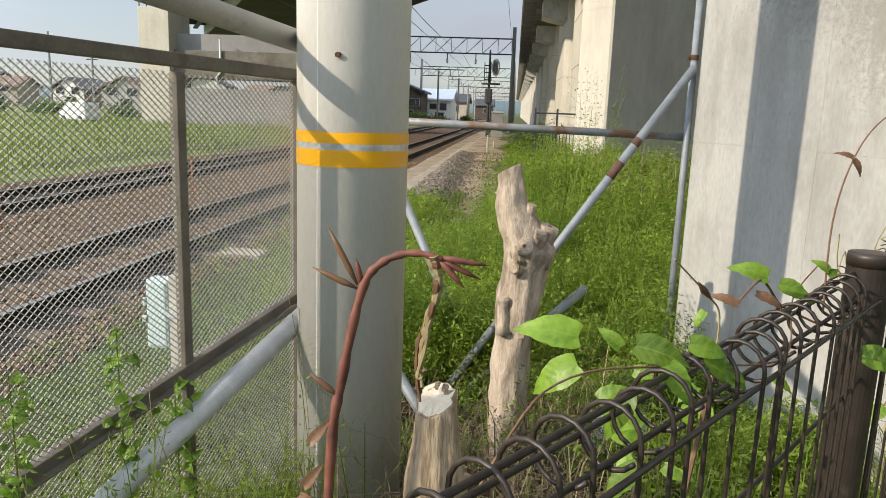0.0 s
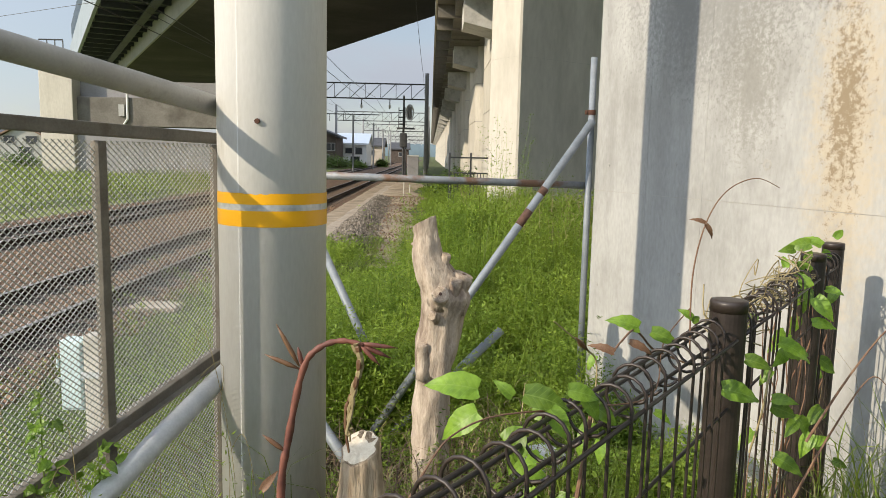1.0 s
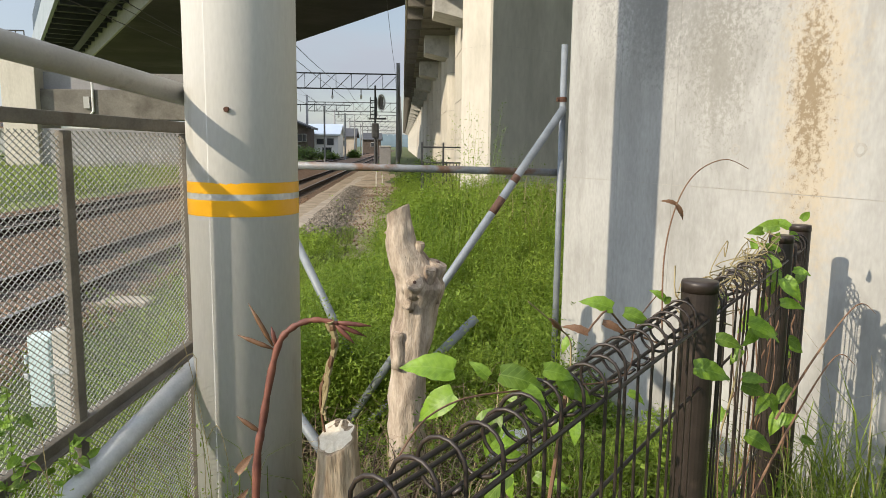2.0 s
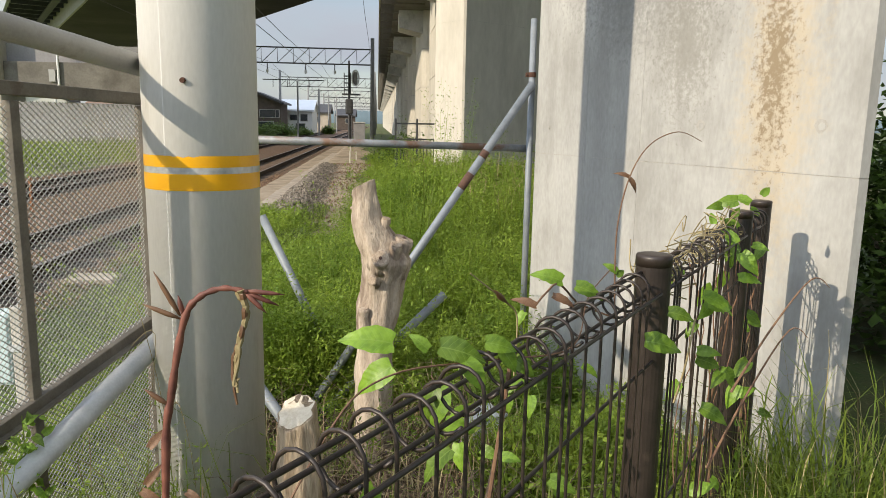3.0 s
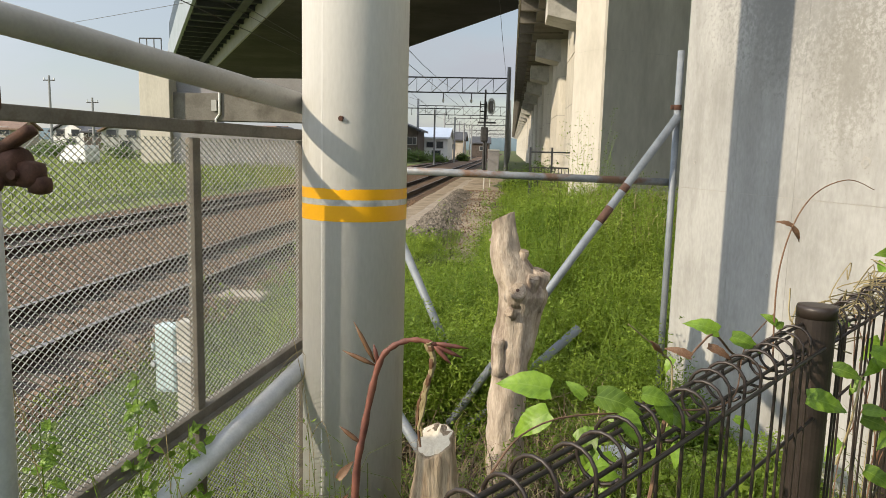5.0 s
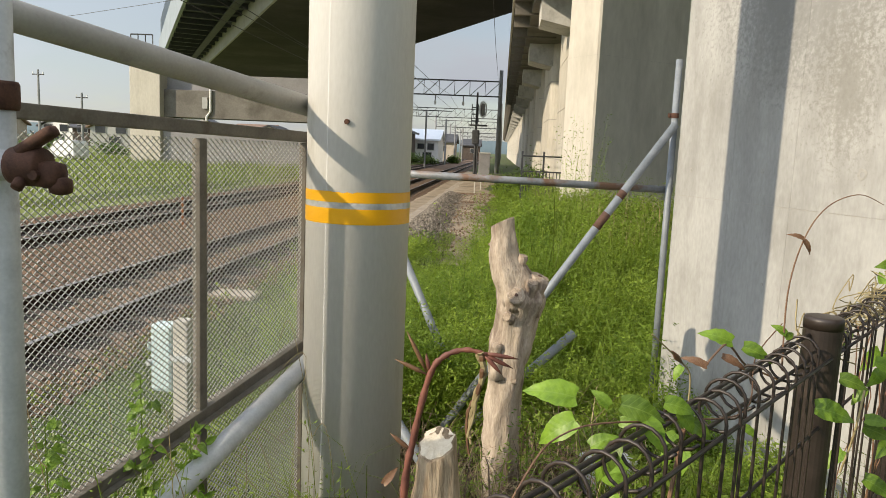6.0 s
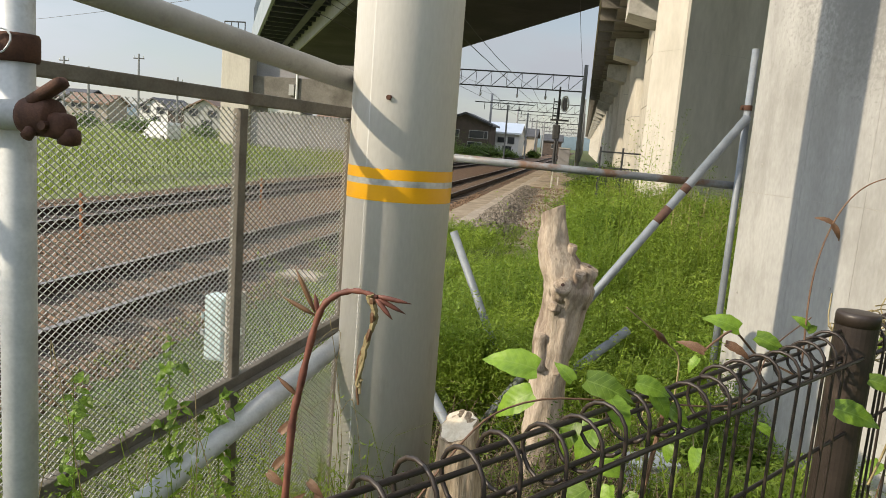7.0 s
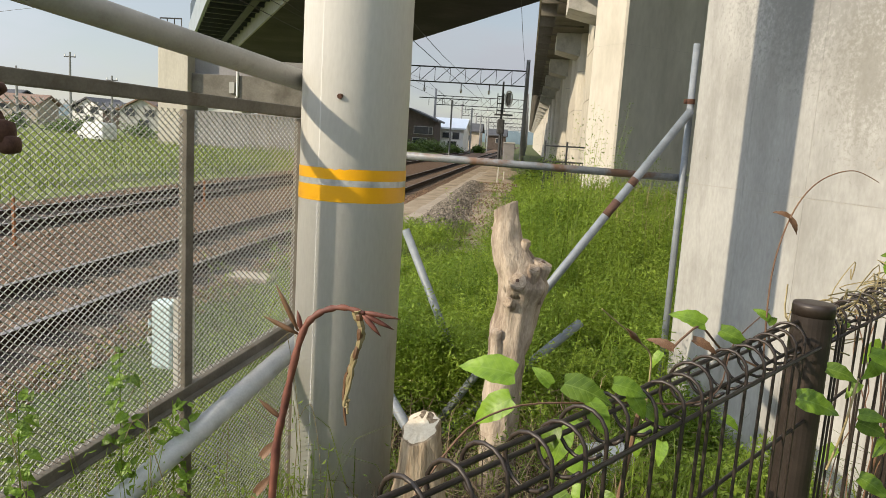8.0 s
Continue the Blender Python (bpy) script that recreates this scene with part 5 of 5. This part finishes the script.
def verge_place(rng, n):
    y = rng.uniform(0.6, 14, n) 
    x = rng.uniform(-3.35, -0.75, n)
    return on_ground(x, y), patchy(x, y, 1.9, 3.0) * (1 - 0.5 * smooth_step(-1.4, -2.6, x))


def near_place(rng, n):
    s = rng.uniform(-1.6, 1.3, n)
    o = rng.uniform(0.03, 1.25, n)
    x, y = R0.x + 0.6 * s - 0.8 * o, R0.y + 0.8 * s + 0.6 * o
    keep = pier_side(x, y) & (np.hypot(x - POLE.x, y - POLE.y) > 0.2) & (np.hypot(x + 0.085, y - 1.86) > 0.1) & (x > -0.9) & (rng.random(n) > 0.96 * bare(x, y))
    x, y, o = x[keep], y[keep], o[keep]
    return on_ground(x, y), patchy(x, y, 5, 4.0)


def corner_place(rng, n):
    x, y = rng.uniform(0.85, 2.9, 3 * n), rng.uniform(1.15, 2.6, 3 * n)
    keep = pier_side(x, y) & ((x - R0.x) * 0.8 - (y - R0.y) * 0.6 > -0.15)
    x, y = x[keep][:n], y[keep][:n]
    return on_ground(x, y), patchy(x, y, 4, 5.0)


def mesh_foot_place(rng, n):
    s, o = rng.uniform(-0.2, 2.2, n), rng.normal(0.12, 0.13, n)
    x, y = F0.x - FD.x * s + 0.928 * o, F0.y - FD.y * s - 0.373 * o
    keep = np.hypot(x - POLE.x, y - POLE.y) > 0.2
    x, y = x[keep], y[keep]
    return on_ground(x, y), patchy(x, y, 6, 6.0)


def meadow_place(rng, n):
    y = rng.uniform(4, 60, n)
    x = -10.8 - 40 * rng.random(n) ** 1.4
    return on_ground(x, y, 0.05), patchy(x, y, 0.5, 7.0)


herbs("field_herbs", 9000, field_place, (0.20, 0.66), 74, 0.030, 0.0052, 0.12, M_HERB, "dense bright green feathery herbs filling the plot", "weeds", 21, 0.8)
blades("field_grass", 4200, field_place, (0.26, 0.68), 0.003, M_GRASS, "fresh green grass between the herbs", "grass", 22)
herbs("far_herbs", 4600, far_field_place, (0.3, 0.85), 34, 0.065, 0.014, 0.2, M_HERB, "tall green weeds along the piers", "weeds", 23)
blades("dry_reeds", 2600, reed_place, (0.5, 0.9), 0.005, M_DRY, "pale dry reeds standing in the weeds", "reeds", 24, 0.35)
blades("far_grass", 4000, far_field_place, (0.3, 0.7), 0.009, M_GRASS, "rough green grass along the piers", "grass", 25)
blades("verge_grass", 24000, verge_place, (0.07, 0.22), 0.0035, M_VERGE, "short sparse grass on the bank to the track", "grass", 26, 0.7)
herbs("bank_weeds", 1500, verge_place, (0.08, 0.22), 14, 0.03, 0.008, 0.09, M_HERB, "low weeds on the bank", "weeds", 27)
herbs("near_weeds", 420, near_place, (0.15, 0.42), 22, 0.04, 0.011, 0.1, M_HERB, "low weeds behind the wire fence", "weeds", 28)
blades("near_grass", 3800, near_place, (0.15, 0.5), 0.003, M_GRASS, "thin grass behind the wire fence", "grass", 29, 0.7)
blades("straw", 1500, litter_place, (0.08, 0.36), 0.0022, M_DRY, "dead straw and stalks on the soil", "straw", 30, 1.3)
herbs("clump_herbs", 420, clump_place, (0.36, 0.66), 60, 0.030, 0.0055, 0.10, M_HERB, "dark feathery weeds behind the log", "weeds", 38)
herbs("mound_herbs", 620, mound_place, (0.72, 1.12), 80, 0.050, 0.010, 0.13, M_HERB, "tall bushy mound of green weeds in the plot", "weeds", 42)
herbs("heap_foot_weeds", 420, heap_foot_place, (0.22, 0.42), 46, 0.045, 0.009, 0.12, M_HERB, "low green weeds at the end of the gravel heap", "weeds", 41)
herbs("pier_foot_weeds", 1700, pier_foot_place, (0.72, 0.92), 44, 0.065, 0.012, 0.16, M_HERB, "tall weeds hiding the foot of the pier", "weeds", 39)
blades("pier_foot_grass", 2600, pier_foot_place, (0.75, 1.0), 0.005, M_DRY, "pale tall grass at the foot of the pier", "grass", 40, 0.4)
herbs("leaf_litter", 3000, litter_place, (0.006, 0.03), 12, 0.028, 0.007, 0.11, M_LITTERLEAF, "brown dead leaves and bark scraps on the soil", "leaf litter", 36)
blades("dead_twigs", 1100, litter_place, (0.12, 0.42), 0.0028, M_LITTERLEAF, "dead brown twigs lying on the soil", "twigs", 37, 1.9)
blades("corner_grass", 4200, corner_place, (0.25, 0.66), 0.0035, M_GRASS, "tall green grass at the foot of the pier", "grass", 31, 0.8)
blades("corner_stalks", 260, corner_place, (0.5, 0.85), 0.0018, M_DRY, "thin seeding stalks at the foot of the pier", "grass", 32, 0.5)
herbs("mesh_foot_herbs", 260, mesh_foot_place, (0.3, 0.72), 46, 0.022, 0.004, 0.09, M_HERB, "fine feathery weeds at the foot of the mesh fence", "weeds", 33)
blades("mesh_foot_grass", 1500, mesh_foot_place, (0.2, 0.6), 0.0022, M_GRASS, "thin grass at the foot of the mesh fence", "grass", 34, 0.8)
blades("meadow_grass", 26000, meadow_place, (0.2, 0.55), 0.012, M_GRASS, "bright long grass on the meadow", "grass", 35, 0.6)


def bush(name, label, at, size, n, leaf, seed, mat=M_HEDGE, trunk_h=0.0):
    """A bush or small tree: stems and a crown of many leaves in uneven clumps."""
    rng = np.random.default_rng(seed)
    t = thing(name, label, "bush" if not trunk_h else "tree", "bushes", at=at)
    sx, sy, sz = size
    cl = rng.normal(0, 0.42, (18, 3)) * (sx, sy, sz) * 0.5
    cl[:, 2] = np.abs(cl[:, 2]) * 0.9 + trunk_h + sz * 0.18
    which = rng.integers(0, 18, n)
    at_ = cl[which] + rng.normal(0, 0.17, (n, 3)) * (sx, sy, sz) * 0.75
    at_[:, 2] = np.maximum(at_[:, 2], 0.02)
    v, f = quad_leaves(rng, at_, leaf, leaf * 0.33, 0.1)
    c = from_arrays("crown", v, f, mat)
    c.parent = t
    bm = bmesh.new()
    tube(bm, [(0, 0, -0.1), (0.03, 0, trunk_h + sz * 0.3)], [0.05 * sz, 0.02 * sz], 6)
    for k in range(6):
        tube(bm, [(0, 0, trunk_h * 0.7 + 0.05), tuple(cl[k])], [0.03 * sz, 0.008 * sz], 5)
    part("stems", bm, M_BARK, t)
    return t


for k, (x, y, sx, sz) in enumerate(((-14.5, 88, 6, 2.0), (-11.6, 92, 4.6, 2.3), (-9.6, 96, 2.5, 1.5), (-16.5, 84, 5, 4.2), (-7.2, 110, 2, 1.6), (1.1, 34, 2.2, 1.9), (0.9, 27, 1.6, 1.5), (1.4, 22, 1.2, 1.0))):
    bush("hedge_bush", "rounded green hedge bush near the track" if x < 0 else "scrubby bush before the viaduct piers", (x, y, -0.4), (sx, sx * 0.7, sz), 2600, 0.22 if x < 0 else 0.12, 40 + k)
for k, (x, y, sx, sz) in enumerate(((3.9, 4.4, 1.5, 2.6), (4.9, 5.6, 1.8, 3.2), (4.6, 3.7, 1.5, 1.9))):
    bush("shaded_bush", "dense dark bush standing in the shade of the pier", (x, y, -0.1), (sx, sx, sz), 5200, 0.10, 90 + k)
for k in range(14):
    bush("garden_bush", "dark green garden bush beyond the meadow", (-78 + 4.6 * k, 66 + 3 * math.sin(k * 2.1), -0.35), (4.2, 3, 1.5 + 0.8 * math.sin(k * 1.3) ** 2), 900, 0.3, 70 + k)


# ---- vines and shoots on the wire fence ----
def leaf_mesh(name, mat, wide=0.265, fold=0.34, wave=0.022):
    """A heart-shaped leaf of length 1 along x: two lobes at the stalk, a fold at the midrib, wavy edges and a drooping tip."""
    bm = bmesh.new()
    n = 14
    spine, mid, edge = [], {1: [], -1: []}, {1: [], -1: []}
    for k in range(n + 1):
        u = k / n
        z = 0.10 * math.sin(u * 2.4) - 0.26 * u * u
        w = wide * (math.sin(math.pi * u ** 0.62) ** 0.85 if 0 < u < 1 else 0) * (1.12 - 0.25 * u)
        back = -0.16 * max(0, 1 - u / 0.28) * (1 if k else 0)
        spine.append(bm.verts.new((u, 0, z)))
        for s_ in (1, -1):
            mid[s_].append(bm.verts.new((u + back * 0.5, s_ * w * 0.55, z + fold * w * 0.45 + 0.006 * math.sin(5 * k * 0.9))))
            edge[s_].append(bm.verts.new((u + back, s_ * w, z + fold * w * 0.55 + wave * math.sin(1.9 * k + s_))))
    for k in range(n):
        for s_ in (1, -1):
            for a, b in ((spine, mid[s_]), (mid[s_], edge[s_])):
                q = [a[k], a[k + 1], b[k + 1], b[k]]
                bm.faces.new(q if s_ > 0 else q[::-1])
    bmesh.ops.remove_doubles(bm, verts=bm.verts, dist=1e-5)
    return link_mesh(name, bm, mat, True)


LEAF, LEAF_RED = leaf_mesh("leaf", M_LEAF), leaf_mesh("leaf", M_LEAFR, 0.17, 0.6)


def on_wire(s, z, off=0.0):
    """A place at the wire fence: s metres along it from the first post, off metres to its far side."""
    return Vector((R0.x + 0.6 * s - 0.8 * off, R0.y + 0.8 * s + 0.6 * off, z - 0.011))


def leaf(parent, at, size, angle, lift=0.6, turn=0.0, me=None):
    """A leaf whose tip points at the angle (degrees, 0 to +x, 90 up); its upper side looks towards -y and, by lift, upwards."""
    tip = Vector((math.cos(radians(angle)), 0.25 * math.sin(radians(3 * angle)), math.sin(radians(angle))))
    face = Vector((turn, -1, lift)).normalized()
    tip = (tip - face * tip.dot(face)).normalized()
    m = Matrix((tip, face.cross(tip), face)).transposed().to_4x4()
    o = shared("leaf", me or LEAF, parent, Matrix.Translation(at) @ m)
    o.scale = (size * 0.92,) * 3
    return o


rv = random.Random(8)
vine = thing("climbing_vine", "climbing vine with bright heart-shaped leaves on the rolled fence top", "vine", at=(-0.02, 0, 0.002))
part("stem", tubed(smoothed([on_wire(-1.05, 1.02, 0.03), on_wire(-0.86, 1.20, 0.04), on_wire(-0.74, 1.235, 0.05), on_wire(-0.6, 1.225, 0.0), on_wire(-0.42, 1.20, -0.03), on_wire(-0.2, 1.22, 0.03), on_wire(-0.02, 1.245, 0.045)]), 0.0011, 6), M_VINE, vine)
part("stem", tubed(smoothed([on_wire(-0.70, 0.0, -0.03), on_wire(-0.66, 0.4, -0.02), on_wire(-0.60, 0.8, 0.02), on_wire(-0.55, 1.2, 0.0)]), 0.0028, 6), M_VINE, vine)
for s_, z_, off, size, ang, lift, turn in ((-0.70, 1.258, 0.07, 0.066, 175, 0.9, 0.1), (-0.715, 1.238, 0.06, 0.058, 205, 0.5, -0.5), (-0.675, 1.250, 0.04, 0.030, 140, 0.6, 0.3), (-0.665, 1.252, 0.03, 0.060, -12, 0.9, 0.1), (-0.66, 1.240, 0.0, 0.046, -60, 0.4, 0.2), (-0.615, 1.250, 0.0, 0.044, -8, 0.7, 0.2), (-0.595, 1.240, -0.01, 0.040, -55, 0.3, 0.3), (-0.575, 1.222, -0.02, 0.034, -40, 0.3, 0.0), (-0.69, 1.215, 0.02, 0.045, -100, 0.3, -0.4)):
    leaf(vine, on_wire(s_, z_, off), size, ang, lift, turn)
for k in range(46):
    s_, z_ = rv.uniform(-0.98, -0.05), rv.uniform(0.55, 1.15)
    leaf(vine, on_wire(s_, z_, rv.uniform(0.02, 0.2)), rv.uniform(0.032, 0.06), rv.uniform(-150, 20), rv.uniform(0.2, 1.6), rv.uniform(-1.3, 0.9))

vine2 = thing("climbing_vine", "vine with drooping leaves and young reddish tips at the fence post", "vine", at=(0, 0, -0.016))
part("stem", tubed(smoothed([on_wire(-0.15, 1.19, 0.02), (0.476, 1.075, 1.205), (0.446, 1.035, 1.225), (0.40, 0.97, 1.268), (0.37, 0.93, 1.262), (0.35, 0.905, 1.25)]), 0.0017, 6), M_VINE, vine2)
part("stem", tubed(smoothed([(0.53, 1.09, 1.2), (0.526, 1.09, 1.33), (0.541, 1.087, 1.421), (0.573, 1.09, 1.475), (0.622, 1.095, 1.497), (0.665, 1.10, 1.482)]), [0.0015 - 0.00003 * k for k in range(31)], 6), M_VINE, vine2)
leaf(vine2, (0.405, 0.97, 1.272), 0.055, 168, 0.9, 0.2)
leaf(vine2, (0.352, 0.905, 1.25), 0.042, 160, 0.9, 0.0, LEAF_RED)
leaf(vine2, (0.385, 0.945, 1.255), 0.045, -20, 0.9, 0.2, LEAF_RED)
leaf(vine2, (0.445, 1.035, 1.25), 0.055, -22, 0.9, 0.1)
leaf(vine2, (0.541, 1.087, 1.421), 0.03, 165, 0.8, 0.2, LEAF_RED)
leaf(vine2, (0.541, 1.087, 1.42), 0.03, -60, 0.2, 0.2, LEAF_RED)
leaf(vine2, (0.53, 1.09, 1.262), 0.03, 150, 0.6, 0.2)
leaf(vine2, (0.53, 1.09, 1.255), 0.024, 30, 0.6, 0.2)
leaf(vine2, on_wire(-0.07, 1.195, -0.05), 0.055, -15, 0.8, 0.0)
leaf(vine2, on_wire(-0.17, 1.165, -0.04), 0.075, -10, 0.8, 0.1)

vine3 = thing("dry_vine_tangle", "tangle of dry vines with green leaves on the far fence panel", "vine")
for k in range(34):
    s_ = rv.uniform(0.04, 0.85)
    z_ = 1.20 + rv.uniform(-0.03, 0.05)
    pts = [on_wire(s_ + rv.uniform(-0.09, 0.09), z_ + rv.uniform(-0.05, 0.05), rv.uniform(-0.03, 0.07)) for _ in range(5)]
    part("dry_stem", tubed(smoothed(pts, 4), 0.0014, 4), M_DRY, vine3)
for k in range(12):
    s_ = rv.uniform(0.0, 1.2)
    pts = [on_wire(s_ + rv.uniform(-0.05, 0.05), 1.2 - 0.16 * j, rv.uniform(-0.03, 0.03)) for j in range(6)]
    part("dry_stem", tubed(smoothed(pts, 4), rv.uniform(0.0012, 0.0025), 5), M_VINE, vine3)
for k in range(42):
    s_ = rv.uniform(0.08, 1.18)
    z_ = rv.uniform(0.45, 1.2) if k % 3 else rv.uniform(1.10, 1.27)
    leaf(vine3, on_wire(s_, z_, rv.uniform(-0.07, 0.02)), rv.uniform(0.04, 0.085), rv.uniform(-140, 20), rv.uniform(0.1, 1.2), rv.uniform(-0.9, 0.6))
for k in range(10):
    leaf(vine3, on_wire(rv.uniform(0.55, 1.15), rv.uniform(1.2, 1.31), rv.uniform(-0.03, 0.02)), rv.uniform(0.04, 0.07), rv.uniform(-40, 200), rv.uniform(0.2, 0.9), rv.uniform(-0.4, 0.4))
for a, b in (((0.98, 1.52, 0.86), (1.18, 1.56, 1.13)), ((0.90, 1.45, 0.7), (1.10, 1.50, 1.02))):
    a, b = Vector(a), Vector(b)
    part("dry_stem", tubed(smoothed([a, a.lerp(b, 0.5) + Vector((0, 0, 0.02)), b, b + Vector((0.05, 0, -0.02))]), [0.0034 - 0.00015 * k for k in range(19)], 6), M_VINE, vine3)
part("dry_stem", tubed(smoothed([on_wire(0.02, 0.98, -0.05), on_wire(0.05, 1.05, -0.06), on_wire(0.1, 1.13, -0.06)]), 0.0022, 5), M_DRY, vine3)

shoot = thing("red_shoot", "young red arching shoot with folded leaves beside the pole", "shoot")
FK = Vector((0.000, 0.398, 1.355))
part("stem", tubed(smoothed([FK + Vector(p) for p in ((-0.03, 0.01, -0.62), (-0.024, 0.005, -0.3), (-0.016, 0, -0.10), (-0.010, 0, -0.05), (0, 0, 0), (0.010, 0, 0.016), (0.026, 0, 0.0225), (0.042, 0, 0.020))]), [0.0034 - 0.00004 * k + 0.0004 * math.sin(k * 2.1) for k in range(43)], 8), M_REDSTEM, shoot, smooth=True)
for k in range(4):
    pts = [FK + Vector(p) + Vector((rv.uniform(-0.003, 0.003), rv.uniform(-0.003, 0.003), rv.uniform(-0.002, 0.002))) for p in ((0.037, 0, 0.021), (0.042, 0.002, 0.006), (0.037, 0.003, -0.012), (0.033, 0.003, -0.026), (0.029, 0.002, -0.042), (0.033, 0, -0.058 + 0.006 * k))]
    part("hanging_leaf", tubed(smoothed(pts, 5), [0.0008 + 0.0021 * abs(math.sin(0.9 * j_ + k)) * (1 - j_ / 27) for j_ in range(26)], 6), M_DRY if k else M_LEAFR, shoot, "withered curling leaf")
for p, q in (((-0.002, 0, 0.002), (-0.026, 0, 0.012)), ((-0.002, 0, 0.004), (-0.018, 0, 0.034)), ((0.0, 0, 0.004), (-0.003, 0, 0.018)), ((0.040, 0, 0.020), (0.062, 0.002, 0.010)), ((0.040, 0, 0.021), (0.066, 0, 0.018)), ((0.040, 0, 0.020), (0.054, -0.002, 0.006)), ((-0.012, 0, -0.058), (-0.028, 0, -0.046))):
    a, b = FK + Vector(p), FK + Vector(q)
    part("bud_leaf", tubed([a, a.lerp(b, 0.3), a.lerp(b, 0.65), b], [0.0007, 0.0019, 0.0017, 0.0002], 6), M_LEAFR if p[0] < 0 else M_REDSTEM, shoot, "folded reddish bud leaf", smooth=True)
for k in range(8):
    a = FK + Vector((-0.022, 0.02, -0.10))
    leaf(shoot, a + Vector((rv.uniform(-0.02, 0.02), rv.uniform(-0.01, 0.02), rv.uniform(-0.06, 0.0))), 0.02, rv.uniform(-180, 60), rv.uniform(0.2, 0.8), 0.1, LEAF_RED)

bud = thing("dry_shoot", "thin dry shoot with a reddish bud rising from the fence", "shoot", at=(0.018, 0, -0.02))
part("stem", tubed(smoothed([(0.29, 0.827, 1.18), (0.292, 0.829, 1.257), (0.273, 0.804, 1.285), (0.251, 0.774, 1.306), (0.215, 0.727, 1.339)]), [0.0013 - 0.00002 * k for k in range(25)], 5), M_DRY, bud)
part("bud_leaf", tubed([(0.275, 0.806, 1.283), (0.262, 0.79, 1.296), (0.251, 0.774, 1.308)], [0.0006, 0.0042, 0.0008], 7), M_LEAFR, bud, smooth=True)

for k, (s_, n_) in enumerate(((1.08, 0.66), (0.80, 0.70), (0.62, 0.5), (1.3, 0.55))):
    p0 = on_fence(s_, 0.0, 0.06)
    w_ = thing("leafy_weed", "upright leafy green weed before the mesh fence", "weed", "leafy weeds", at=p0)
    part("stem", tubed([(0, 0, -0.05), (0.01, 0.01, n_ * 0.5), (0.0, 0.015, n_ + 0.18)], [0.004, 0.003, 0.0012], 5), M_HERB, w_)
    for j in range(70):
        u = rv.uniform(0.35, 1.0)
        leaf(w_, (0.005 + rv.uniform(-0.035, 0.035), 0.01 + rv.uniform(-0.035, 0.035), u * (n_ + 0.17)), rv.uniform(0.022, 0.048), rv.uniform(-60, 240), rv.uniform(0.3, 1.4), rv.uniform(-0.8, 0.8))
stalks = thing("dry_stalks", "thin pale dry stalks curling beside the brace tube", "stalks")
for k in range(14):
    p0 = on_fence(rv.uniform(0.1, 1.2), 0, rv.uniform(0.05, 0.3))
    q = Vector((rv.uniform(-0.15, 0.15), rv.uniform(-0.15, 0.15), rv.uniform(0.5, 0.95)))
    part("stalk", tubed(smoothed([p0, p0 + q * 0.5 + Vector((rv.uniform(-0.08, 0.08), 0, 0)), p0 + q, p0 + q + Vector((rv.uniform(-0.12, 0.12), 0.03, -0.06))], 5), 0.0012, 4), M_DRY, stalks)

tub = thing("plastic_container", "pale grey plastic container lying half hidden in weeds", "container", at=(0.60, 3.06, 0.02), rz=24)
tub_body = part("container_body", boxed((-0.10, -0.07, 0.0), (0.10, 0.07, 0.15), 0.018), M_LITTER, tub, smooth=True)
part("rim", boxed((-0.107, -0.077, 0.14), (0.107, 0.077, 0.158), 0.006), M_LITTER, tub_body)
part("handle", tubed(smoothed([(-0.05, -0.074, 0.05), (-0.045, -0.088, 0.065), (0.045, -0.088, 0.065), (0.05, -0.074, 0.05)], 4), 0.005, 6), M_LITTER, tub_body)
